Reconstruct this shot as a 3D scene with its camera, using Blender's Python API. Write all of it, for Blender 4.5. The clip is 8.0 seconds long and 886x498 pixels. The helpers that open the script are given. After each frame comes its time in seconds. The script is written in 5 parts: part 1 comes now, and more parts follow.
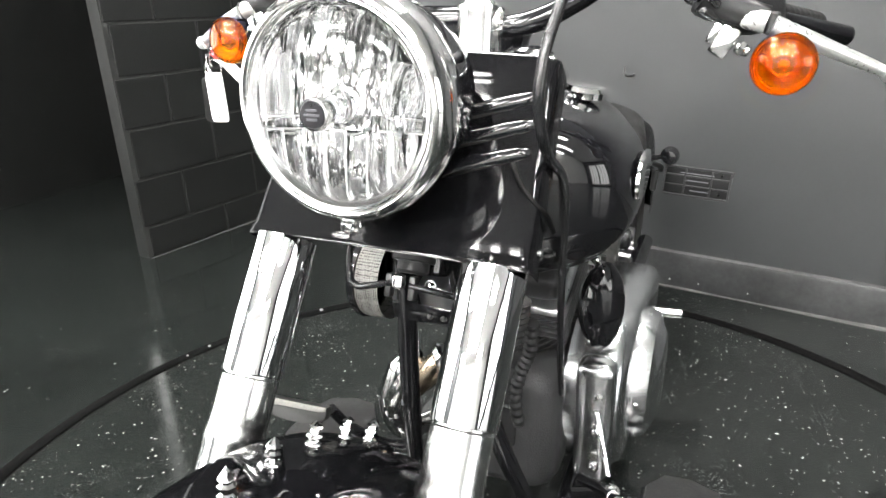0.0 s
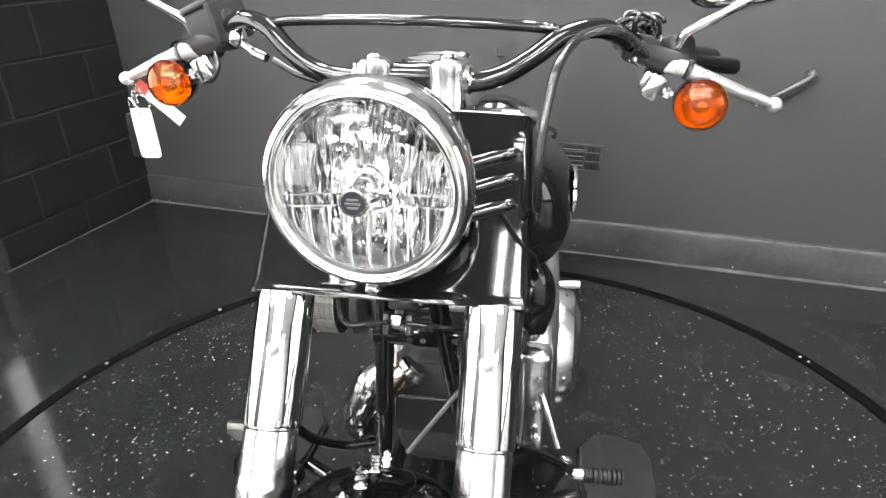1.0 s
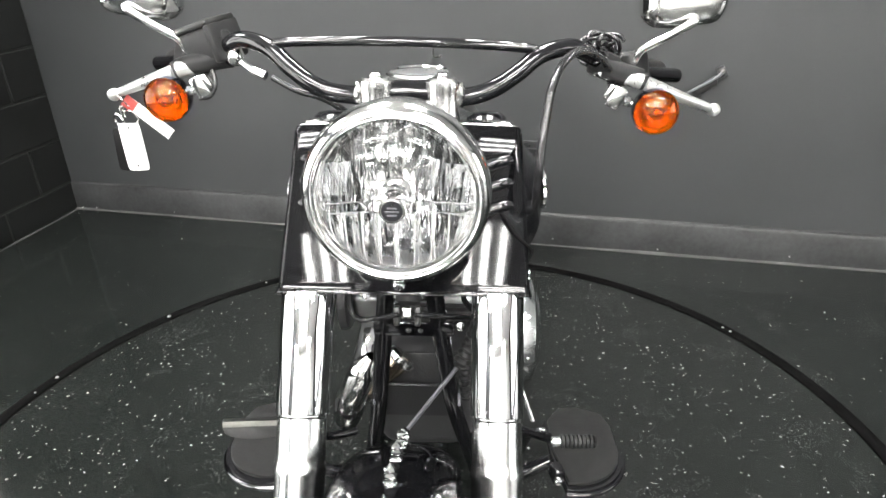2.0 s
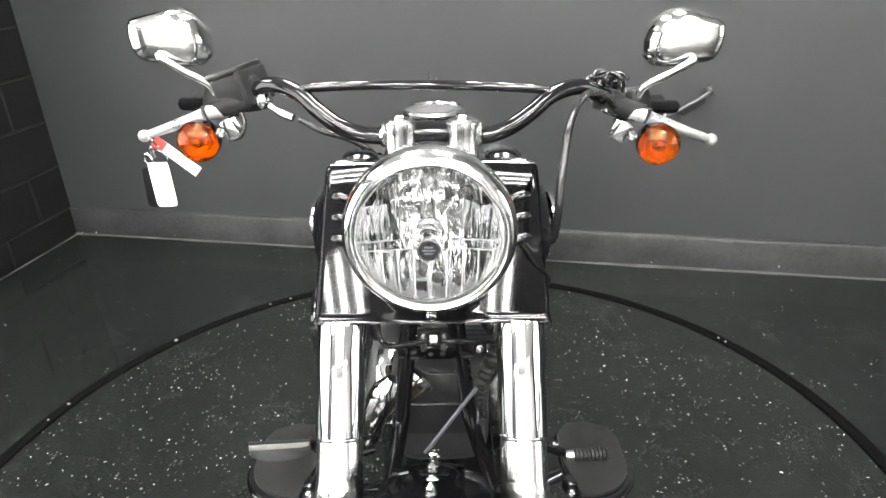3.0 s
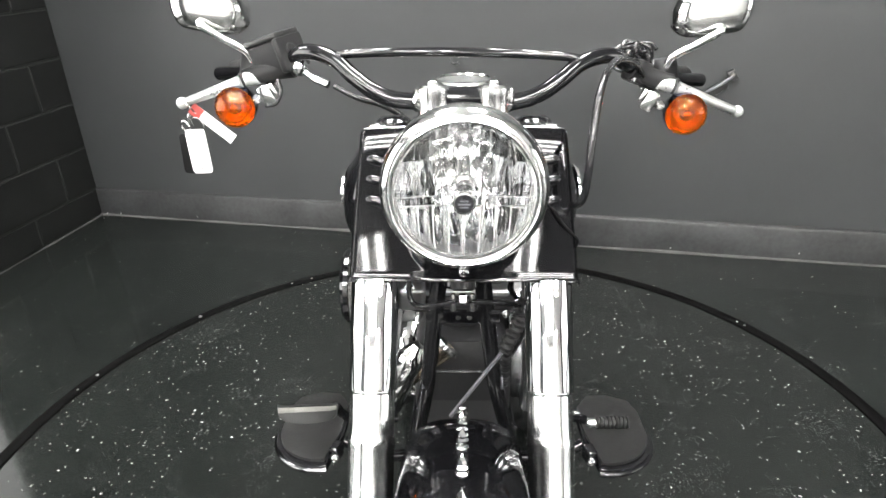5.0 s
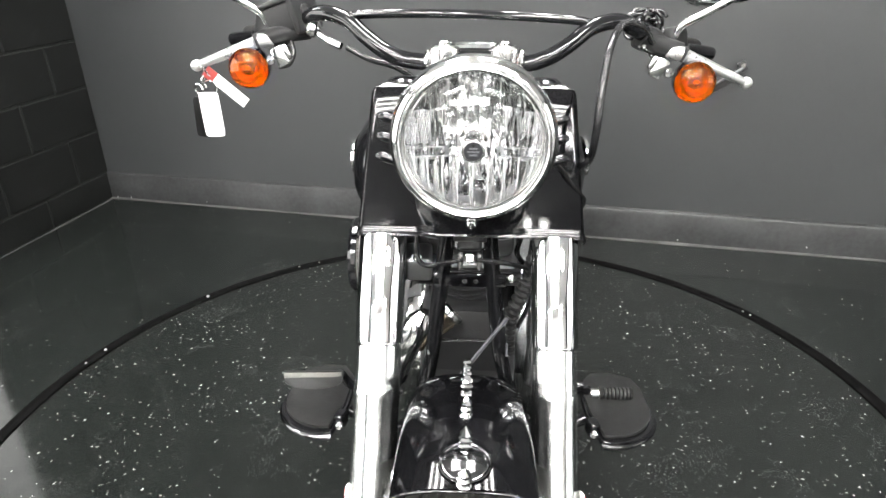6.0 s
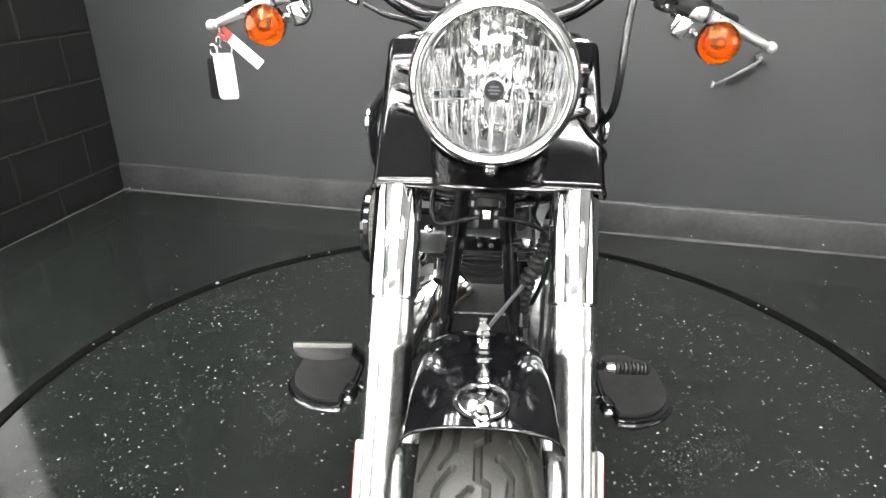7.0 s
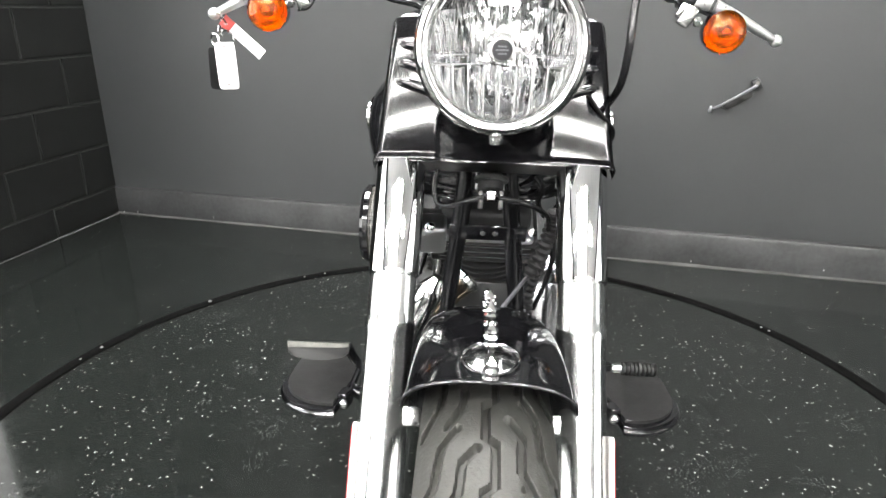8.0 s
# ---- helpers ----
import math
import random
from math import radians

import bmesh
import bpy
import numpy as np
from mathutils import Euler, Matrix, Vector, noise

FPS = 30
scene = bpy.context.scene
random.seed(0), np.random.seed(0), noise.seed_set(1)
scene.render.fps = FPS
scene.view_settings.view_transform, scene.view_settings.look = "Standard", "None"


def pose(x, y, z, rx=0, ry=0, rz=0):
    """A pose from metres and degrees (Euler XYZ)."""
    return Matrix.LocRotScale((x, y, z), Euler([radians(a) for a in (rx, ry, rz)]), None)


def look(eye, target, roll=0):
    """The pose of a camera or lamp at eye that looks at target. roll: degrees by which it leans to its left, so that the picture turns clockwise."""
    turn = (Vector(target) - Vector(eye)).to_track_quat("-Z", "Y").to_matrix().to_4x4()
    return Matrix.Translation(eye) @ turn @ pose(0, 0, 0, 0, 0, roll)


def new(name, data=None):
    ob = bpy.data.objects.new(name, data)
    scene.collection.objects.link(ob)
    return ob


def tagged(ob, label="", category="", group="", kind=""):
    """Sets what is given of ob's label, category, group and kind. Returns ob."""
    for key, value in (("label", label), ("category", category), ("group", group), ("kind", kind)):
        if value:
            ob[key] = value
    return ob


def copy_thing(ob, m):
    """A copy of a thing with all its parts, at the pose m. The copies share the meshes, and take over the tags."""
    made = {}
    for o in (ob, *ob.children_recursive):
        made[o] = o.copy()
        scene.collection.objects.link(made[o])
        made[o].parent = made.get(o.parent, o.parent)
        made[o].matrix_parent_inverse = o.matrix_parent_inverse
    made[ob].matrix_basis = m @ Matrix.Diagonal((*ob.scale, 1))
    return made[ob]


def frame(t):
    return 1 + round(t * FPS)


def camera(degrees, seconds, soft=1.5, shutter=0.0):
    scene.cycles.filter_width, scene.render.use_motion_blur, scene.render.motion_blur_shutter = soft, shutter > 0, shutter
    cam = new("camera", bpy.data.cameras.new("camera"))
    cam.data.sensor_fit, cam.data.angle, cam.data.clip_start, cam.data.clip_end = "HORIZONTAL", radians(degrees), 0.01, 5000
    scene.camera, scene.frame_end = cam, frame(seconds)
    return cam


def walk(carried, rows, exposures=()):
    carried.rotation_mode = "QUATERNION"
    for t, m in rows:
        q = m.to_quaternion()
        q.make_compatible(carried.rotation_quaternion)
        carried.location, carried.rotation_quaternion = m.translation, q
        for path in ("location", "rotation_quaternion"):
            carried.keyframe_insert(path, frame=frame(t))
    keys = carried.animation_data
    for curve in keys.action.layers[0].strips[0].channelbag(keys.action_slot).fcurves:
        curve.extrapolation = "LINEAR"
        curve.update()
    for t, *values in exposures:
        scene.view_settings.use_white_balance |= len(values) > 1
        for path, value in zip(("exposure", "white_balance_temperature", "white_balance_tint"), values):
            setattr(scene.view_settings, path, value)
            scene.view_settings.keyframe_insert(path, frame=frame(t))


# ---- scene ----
cam = camera(67.8, 8.0)
PATH = [
    (0, (0.286, -0.433, 0.971), (-0.468, 1.286, 0.281), -2.3),
    (0.5, (0.217, -0.466, 1.052), (-0.247, 1.305, 0.246), -2.4),
    (1, (0.166, -0.501, 1.083), (-0.16, 1.29, 0.255), -2.6),
    (1.5, (0.125, -0.545, 1.103), (-0.066, 1.246, 0.234), -2.1),
    (2.8, (0.036, -0.624, 1.167), (0.024, 1.198, 0.343), -2.4),
    (3, (0.037, -0.626, 1.173), (-0.008, 1.196, 0.349), -2.8),
    (3.5, (0.036, -0.63, 1.174), (-0.051, 1.189, 0.348), -3.0),
    (4, (0.025, -0.638, 1.18), (-0.058, 1.176, 0.341), -2.6),
    (5.5, (0.014, -0.681, 1.121), (-0.079, 1.131, 0.28), -2.5),
    (6, (0.013, -0.698, 1.098), (-0.095, 1.116, 0.263), -1.7),
    (6.5, (0.011, -0.711, 1.066), (-0.116, 1.105, 0.24), -1.2),
    (7, (0.002, -0.709, 1.024), (-0.131, 1.118, 0.219), -1.1),
    (7.5, (-0.001, -0.708, 0.981), (-0.134, 1.15, 0.253), -0.5),
    (8, (-0.009, -0.714, 0.939), (-0.128, 1.162, 0.256), -0.3),
]
walk(cam, [(t, look(eye, target, roll)) for t, eye, target, roll in PATH],
     exposures=((0, 0.40), (0.5, 0.26), (1.0, 0.12), (1.5, 0.09), (3.5, 0.06), (8, 0.15)))

# ---- world ----
world = bpy.data.worlds.new("world")
scene.world = world
world.use_nodes = True
world.node_tree.nodes["Background"].inputs[0].default_value = (0.8, 0.9, 1.0, 1)
world.node_tree.nodes["Background"].inputs[1].default_value = 0.05

LAMP = 80.0        # strength of the ceiling tubes
WINDOW = 4.0       # strength of the daylit windows behind the camera


# ---- materials ----
def material(name, color=(0.5, 0.5, 0.5), rough=0.5, metal=0.0, **more):
    m = bpy.data.materials.new(name)
    m.use_nodes = True
    b = m.node_tree.nodes["Principled BSDF"]
    b.inputs["Base Color"].default_value = (*color, 1)
    b.inputs["Roughness"].default_value = rough
    b.inputs["Metallic"].default_value = metal
    for key, value in more.items():
        b.inputs[key.replace("_", " ")].default_value = value
    return m


def node(m, kind, **values):
    n = m.node_tree.nodes.new(kind)
    for key, value in values.items():
        n.inputs[key].default_value = value
    return n


def wire(m, a, b):
    m.node_tree.links.new(a, b)


def coords(m, scale=1.0, space="Object"):
    tc = node(m, "ShaderNodeTexCoord")
    mp = node(m, "ShaderNodeMapping")
    mp.inputs["Scale"].default_value = (scale, scale, scale) if isinstance(scale, (int, float)) else scale
    wire(m, tc.outputs[space], mp.inputs["Vector"])
    return mp.outputs["Vector"]


def ramp(m, fac, stops):
    r = node(m, "ShaderNodeValToRGB")
    els = r.color_ramp.elements
    while len(els) < len(stops):
        els.new(0.5)
    for e, (p, c) in zip(els, stops):
        e.position = p
        e.color = (*c, 1) if not isinstance(c, (int, float)) else (c, c, c, 1)
    wire(m, fac, r.inputs["Fac"])
    return r.outputs["Color"]


def grain(m, color, scale=8.0, amount=0.15, fine=120.0, rough=None, bump=0.0, bump_scale=None):
    """Two scales of variation in colour, roughness and relief."""
    b = m.node_tree.nodes["Principled BSDF"]
    v = coords(m)
    big = node(m, "ShaderNodeTexNoise", Scale=scale, Detail=5.0, Roughness=0.6)
    small = node(m, "ShaderNodeTexNoise", Scale=fine, Detail=3.0)
    wire(m, v, big.inputs["Vector"])
    wire(m, v, small.inputs["Vector"])
    mix = node(m, "ShaderNodeMath")
    mix.operation = "MULTIPLY_ADD"
    mix.inputs[1].default_value = 0.35
    wire(m, small.outputs["Fac"], mix.inputs[0])
    half = node(m, "ShaderNodeMath")
    half.operation = "MULTIPLY"
    half.inputs[1].default_value = 0.65
    wire(m, big.outputs["Fac"], half.inputs[0])
    wire(m, half.outputs[0], mix.inputs[2])
    lo = tuple(c * (1 - amount) for c in color)
    hi = tuple(min(1, c * (1 + amount)) for c in color)
    wire(m, ramp(m, mix.outputs[0], [(0.3, lo), (0.7, hi)]), b.inputs["Base Color"])
    if rough:
        wire(m, ramp(m, mix.outputs[0], [(0.3, rough[0]), (0.7, rough[1])]), b.inputs["Roughness"])
    if bump:
        bp = node(m, "ShaderNodeBump", Strength=bump, Distance=0.002)
        if bump_scale:
            bn = node(m, "ShaderNodeTexNoise", Scale=bump_scale, Detail=4.0)
            wire(m, v, bn.inputs["Vector"])
            wire(m, bn.outputs["Fac"], bp.inputs["Height"])
        else:
            wire(m, small.outputs["Fac"], bp.inputs["Height"])
        wire(m, bp.outputs["Normal"], b.inputs["Normal"])
    return m


def plain(name, color, rough, metal=0.0, amount=0.15, scale=20.0, fine=300.0, spread=0.25, bump=0.0, **more):
    m = material(name, color, rough, metal, **more)
    return grain(m, color, scale, amount, fine, (max(0.0, rough * (1 - spread)), min(1, rough * (1 + spread))), bump)


M_BLACK = plain("gloss_black_paint", (0.006, 0.006, 0.007), 0.05, amount=0.1, scale=6, spread=0.4, Specular_IOR_Level=0.6)
M_SATIN = plain("satin_black", (0.012, 0.012, 0.012), 0.35, amount=0.2)
M_MATT = plain("matt_black_plastic", (0.010, 0.010, 0.0105), 0.48, amount=0.25, bump=0.2, Specular_IOR_Level=0.3)
M_CASTING = plain("black_casting", (0.024, 0.024, 0.025), 0.45, amount=0.25, bump=0.3, Specular_IOR_Level=0.35)
M_CHROME = plain("chrome", (0.88, 0.88, 0.87), 0.05, 1.0, amount=0.03, scale=14, spread=0.5)
M_SATIN_CHROME = plain("satin_chrome", (0.89, 0.89, 0.88), 0.125, 1.0, amount=0.03, scale=14, spread=0.25)
M_RISER = plain("satin_riser", (0.88, 0.88, 0.87), 0.21, 1.0, amount=0.03, scale=14, spread=0.25)
M_COVER = plain("polished_fork_cover", (0.86, 0.865, 0.87), 0.04, 1.0, amount=0.04, scale=9, spread=0.35)
M_LOWER = plain("brushed_fork_lower", (0.78, 0.785, 0.78), 0.20, 1.0, amount=0.06, scale=9, spread=0.25)
M_ALU = plain("polished_aluminium", (0.72, 0.73, 0.74), 0.2, 1.0, amount=0.08, scale=12, spread=0.3)
M_CAST_ALU = plain("cast_aluminium", (0.55, 0.56, 0.57), 0.32, 1.0, amount=0.12, bump=0.15)
M_LEVER = plain("silver_lever", (0.60, 0.61, 0.60), 0.30, 0.7, amount=0.06)
M_RUBBER = plain("black_rubber", (0.011, 0.011, 0.011), 0.55, amount=0.25, bump=0.2, Specular_IOR_Level=0.3)
M_HOSE = plain("black_hose", (0.012, 0.012, 0.013), 0.22, amount=0.2, scale=9, fine=60, spread=0.12)
M_DEEP = plain("dull_black_plastic", (0.0025, 0.0025, 0.0025), 0.6, amount=0.3, Specular_IOR_Level=0.12)
M_TYRE = plain("tyre_rubber", (0.024, 0.024, 0.0215), 0.6, amount=0.3, scale=25, bump=0.25)
M_LEATHER = plain("black_vinyl", (0.007, 0.007, 0.007), 0.5, amount=0.25, bump=0.4, Specular_IOR_Level=0.25)
M_BRASS = plain("heat_tinted_steel", (0.58, 0.47, 0.35), 0.22, 1.0, amount=0.25, scale=40)
M_WHITE = plain("white_plastic_tag", (0.82, 0.82, 0.82), 0.35, amount=0.03)
M_RED = plain("red_plastic", (0.42, 0.06, 0.05), 0.35, amount=0.1)
M_FLOOR_MARK = plain("white_reflector", (0.75, 0.72, 0.7), 0.25, amount=0.08)

M_AMBER = material("amber_lens", (1.0, 0.30, 0.0005), 0.02, Transmission_Weight=1.0, IOR=1.45)
M_AMBER_IN = material("signal_reflector", (0.78, 0.75, 0.55), 0.11, 0.95)
M_GLASS = material("clear_glass", (1, 1, 1), 0.0, Transmission_Weight=1.0, IOR=1.5)
M_REFLECTOR = material("silvered_reflector", (0.96, 0.96, 0.96), 0.035, 1.0)
streak = node(M_REFLECTOR, "ShaderNodeTexNoise", Scale=1.0, Detail=1.5, Roughness=0.5, Distortion=0.6)
wire(M_REFLECTOR, coords(M_REFLECTOR, (210.0, 60.0, 34.0)), streak.inputs["Vector"])
cells = node(M_REFLECTOR, "ShaderNodeTexVoronoi", Scale=1.0)
wire(M_REFLECTOR, coords(M_REFLECTOR, (95.0, 60.0, 48.0)), cells.inputs["Vector"])
pressed = node(M_REFLECTOR, "ShaderNodeMath")
pressed.operation = "MULTIPLY_ADD"
pressed.inputs[1].default_value = 0.9
wire(M_REFLECTOR, cells.outputs["Distance"], pressed.inputs[0])
wire(M_REFLECTOR, streak.outputs["Fac"], pressed.inputs[2])
wavy = node(M_REFLECTOR, "ShaderNodeBump", Strength=0.9, Distance=0.0016)
wire(M_REFLECTOR, pressed.outputs[0], wavy.inputs["Height"])
wire(M_REFLECTOR, wavy.outputs["Normal"], M_REFLECTOR.node_tree.nodes["Principled BSDF"].inputs["Normal"])
M_RIB = material("moulded_rib", (0.92, 0.92, 0.92), 0.35, 0.7)
M_STALK = material("grey_metal", (0.17, 0.17, 0.175), 0.12, 1.0)
M_BULB = material("bulb_glass", (0.95, 0.96, 1.0), 0.0, Transmission_Weight=1.0, IOR=1.45)
M_MIRROR = material("mirror_glass", (0.9, 0.9, 0.9), 0.0, 1.0)
M_DARKMARK = plain("dark_badge", (0.012, 0.012, 0.014), 0.3)
M_GREYMARK = plain("grey_badge_mark", (0.10, 0.10, 0.11), 0.35)
M_REDLAMP = material("red_lens", (0.6, 0.01, 0.01), 0.1, Transmission_Weight=0.4)

M_TUBE = material("lamp_tube", (1, 1, 1), 0.5)
M_TUBE.node_tree.nodes["Principled BSDF"].inputs["Emission Color"].default_value = (1.0, 0.985, 0.955, 1)
M_TUBE.node_tree.nodes["Principled BSDF"].inputs["Emission Strength"].default_value = LAMP
M_FRAME = material("dark_window_frame", (0.03, 0.03, 0.032), 0.4)
M_TROFFER = material("white_enamel", (0.8, 0.8, 0.8), 0.4)

M_WALL = grain(material("charcoal_wall_paint", (0.0252, 0.0268, 0.0276), 0.5), (0.0252, 0.0268, 0.0276), 3.0, 0.10, 90.0, (0.42, 0.55), 0.12)
M_BLOCK = grain(material("black_block_paint", (0.0044, 0.0048, 0.0046), 0.5, Specular_IOR_Level=0.32), (0.0044, 0.0048, 0.0046), 7.0, 0.45, 150.0, (0.42, 0.6), 0.5)
M_MORTAR = grain(material("black_mortar_paint", (0.0125, 0.0131, 0.0126), 0.5), (0.0125, 0.0131, 0.0126), 9.0, 0.3, 150.0, (0.4, 0.6), 0.5)
M_BASE = grain(material("charcoal_base_paint", (0.0185, 0.0190, 0.0195), 0.5), (0.0180, 0.0185, 0.0190), 6.0, 0.85, 60.0, (0.35, 0.5), 0.15)
M_WINDOW = material("daylit_frosted_glass", (0.9, 0.9, 0.9), 0.4)
M_WINDOW.node_tree.nodes["Principled BSDF"].inputs["Emission Color"].default_value = (0.985, 0.985, 0.965, 1)
M_WINDOW.node_tree.nodes["Principled BSDF"].inputs["Emission Strength"].default_value = WINDOW
M_WINDOW_FAR = material("shaded_frosted_glass", (0.9, 0.9, 0.9), 0.4)
M_WINDOW_FAR.node_tree.nodes["Principled BSDF"].inputs["Emission Color"].default_value = (0.985, 0.985, 0.965, 1)
M_WINDOW_FAR.node_tree.nodes["Principled BSDF"].inputs["Emission Strength"].default_value = 0.66 * WINDOW
M_MESH = material("grey_wire_mesh", (0.3, 0.3, 0.3), 0.4, 0.6)
holes = node(M_MESH, "ShaderNodeTexVoronoi", Scale=300.0, Randomness=0.25)
wire(M_MESH, coords(M_MESH), holes.inputs["Vector"])
wire(M_MESH, ramp(M_MESH, holes.outputs["Distance"], [(0.30, (0.015, 0.015, 0.014)), (0.46, (0.30, 0.295, 0.28))]), M_MESH.node_tree.nodes["Principled BSDF"].inputs["Base Color"])
M_SHOWROOM = grain(material("white_showroom_wall", (0.66, 0.66, 0.65), 0.6), (0.66, 0.66, 0.65), 3.0, 0.04, 80.0)
M_CEIL = grain(material("pale_ceiling", (0.66, 0.66, 0.655), 0.8), (0.66, 0.66, 0.655), 3.0, 0.1, 80.0)
M_STRIP = plain("black_edge_strip", (0.003, 0.003, 0.003), 0.9, amount=0.3, Specular_IOR_Level=0.02)
M_DUST = grain(material("dusty_joint", (0.036, 0.036, 0.035), 0.8), (0.036, 0.036, 0.035), 12.0, 0.5, 200.0)
M_WORN = plain("worn_grey_rubber", (0.09, 0.088, 0.08), 0.6, amount=0.45, scale=60)
M_CHIP = plain("chipped_paint", (0.24, 0.24, 0.235), 0.6)


def floor_paint(name, base, fleck, density):
    m = material(name, base, 0.3, Specular_IOR_Level=0.34)
    b = m.node_tree.nodes["Principled BSDF"]
    v = coords(m)
    big = node(m, "ShaderNodeTexNoise", Scale=1.7, Detail=6.0, Roughness=0.65)
    mid = node(m, "ShaderNodeTexNoise", Scale=14.0, Detail=6.0, Roughness=0.7)
    for n in (big, mid):
        wire(m, v, n.inputs["Vector"])
    ground_col = ramp(m, big.outputs["Fac"], [(0.3, tuple(c * 0.8 for c in base)), (0.7, tuple(c * 1.25 for c in base))])
    # scuffs
    sc = ramp(m, mid.outputs["Fac"], [(0.5, 0.0), (0.8, 0.35)])
    scuff = node(m, "ShaderNodeMix")
    scuff.data_type = "RGBA"
    wire(m, sc, scuff.inputs[0])
    wire(m, ground_col, scuff.inputs[6])
    scuff.inputs[7].default_value = (*[c * 1.8 + 0.01 for c in base], 1)
    # flecks: small cells, of which a few are light, in clusters
    warp = node(m, "ShaderNodeTexNoise", Scale=220.0, Detail=1.0)
    wire(m, v, warp.inputs["Vector"])
    bent = node(m, "ShaderNodeMix")
    bent.data_type = "RGBA"
    bent.blend_type = "LINEAR_LIGHT"
    bent.inputs[0].default_value = 0.006
    wire(m, v, bent.inputs[6])
    wire(m, warp.outputs["Color"], bent.inputs[7])
    vor = node(m, "ShaderNodeTexVoronoi", Scale=80.0)
    wire(m, bent.outputs[2], vor.inputs["Vector"])
    near = node(m, "ShaderNodeMath")
    near.operation = "LESS_THAN"
    near.inputs[1].default_value = 0.19
    wire(m, vor.outputs["Distance"], near.inputs[0])
    pick = node(m, "ShaderNodeSeparateColor")
    wire(m, vor.outputs["Color"], pick.inputs["Color"])
    clus = node(m, "ShaderNodeTexNoise", Scale=3.2, Detail=3.0)
    wire(m, v, clus.inputs["Vector"])
    lim = node(m, "ShaderNodeMapRange")
    lim.inputs["From Min"].default_value = 0.28
    lim.inputs["From Max"].default_value = 0.68
    lim.inputs["To Min"].default_value = 0.0
    lim.inputs["To Max"].default_value = density
    wire(m, clus.outputs["Fac"], lim.inputs["Value"])
    few = node(m, "ShaderNodeMath")
    few.operation = "LESS_THAN"
    wire(m, pick.outputs["Red"], few.inputs[0])
    wire(m, lim.outputs["Result"], few.inputs[1])
    both = node(m, "ShaderNodeMath")
    both.operation = "MULTIPLY"
    wire(m, near.outputs[0], both.inputs[0])
    wire(m, few.outputs[0], both.inputs[1])
    tone = node(m, "ShaderNodeMath")
    tone.operation = "MULTIPLY"
    wire(m, both.outputs[0], tone.inputs[0])
    wire(m, ramp(m, pick.outputs["Green"], [(0.0, 0.08), (0.5, 0.22), (0.85, 0.60), (1.0, 0.95)]), tone.inputs[1])
    fl = node(m, "ShaderNodeMix")
    fl.data_type = "RGBA"
    wire(m, tone.outputs[0], fl.inputs[0])
    wire(m, scuff.outputs[2], fl.inputs[6])
    fl.inputs[7].default_value = (*fleck, 1)
    # scrubbed patches: a dense faint speckle
    dense = node(m, "ShaderNodeTexVoronoi", Scale=170.0)
    wire(m, v, dense.inputs["Vector"])
    speck = ramp(m, dense.outputs["Distance"], [(0.16, 1.0), (0.30, 0.0)])
    patch = node(m, "ShaderNodeTexNoise", Scale=5.5, Detail=4.0, Roughness=0.6)
    wire(m, v, patch.inputs["Vector"])
    worn = node(m, "ShaderNodeMath")
    worn.operation = "MULTIPLY"
    wire(m, speck, worn.inputs[0])
    wire(m, ramp(m, patch.outputs["Fac"], [(0.54, 0.0), (0.68, 0.30)]), worn.inputs[1])
    rub = node(m, "ShaderNodeMix")
    rub.data_type = "RGBA"
    wire(m, worn.outputs[0], rub.inputs[0])
    wire(m, fl.outputs[2], rub.inputs[6])
    rub.inputs[7].default_value = (0.22, 0.225, 0.215, 1)
    wire(m, rub.outputs[2], b.inputs["Base Color"])
    wire(m, ramp(m, mid.outputs["Fac"], [(0.35, 0.075), (0.75, 0.17)]), b.inputs["Roughness"])
    bp = node(m, "ShaderNodeBump", Strength=0.015, Distance=0.002)
    wire(m, mid.outputs["Fac"], bp.inputs["Height"])
    wire(m, bp.outputs["Normal"], b.inputs["Normal"])
    return m


M_FLOOR = floor_paint("dark_epoxy_floor", (0.0067, 0.0078, 0.0073), (0.42, 0.42, 0.40), 0.20)
M_TABLE = floor_paint("dark_flecked_deck", (0.0080, 0.0091, 0.0085), (0.54, 0.54, 0.52), 0.53)


# ---- mesh helpers ----
def part(name, bm, mat, parent=None, label="", angle=38):
    me = bpy.data.meshes.new(name)
    bmesh.ops.recalc_face_normals(bm, faces=bm.faces[:])
    bm.to_mesh(me)
    bm.free()
    me.shade_smooth()
    me.set_sharp_from_angle(angle=radians(angle))
    me.materials.append(mat)
    ob = new(name, me)
    if parent:
        ob.parent = parent
    if label:
        ob["label"] = label
    return ob


def thing(name, m, label, category, group="", kind=""):
    ob = new(name)
    ob.empty_display_size = 0.1
    ob.matrix_world = m
    return tagged(ob, label, category, group, kind)


def box(cx, cy, cz, sx, sy, sz, rot=(0, 0, 0), bevel=0.0, seg=2, bm=None):
    bm = bm or bmesh.new()
    got = bmesh.ops.create_cube(bm, size=1.0, matrix=pose(cx, cy, cz, *rot) @ Matrix.Diagonal((sx, sy, sz, 1)))
    if bevel:
        edges = list({e for v in got["verts"] for e in v.link_edges})
        bmesh.ops.bevel(bm, geom=edges, offset=bevel, segments=seg, profile=0.5, affect="EDGES")
    return bm


def rings(bm, loops, closed=True, cap=True):
    vs = [[bm.verts.new(p) for p in loop] for loop in loops]
    for a, b in zip(vs, vs[1:]):
        n = len(a)
        for i in range(n if closed else n - 1):
            j = (i + 1) % n
            bm.faces.new((a[i], a[j], b[j], b[i]))
    if cap and closed:
        bm.faces.new(vs[0][::-1])
        bm.faces.new(vs[-1])
    return bm


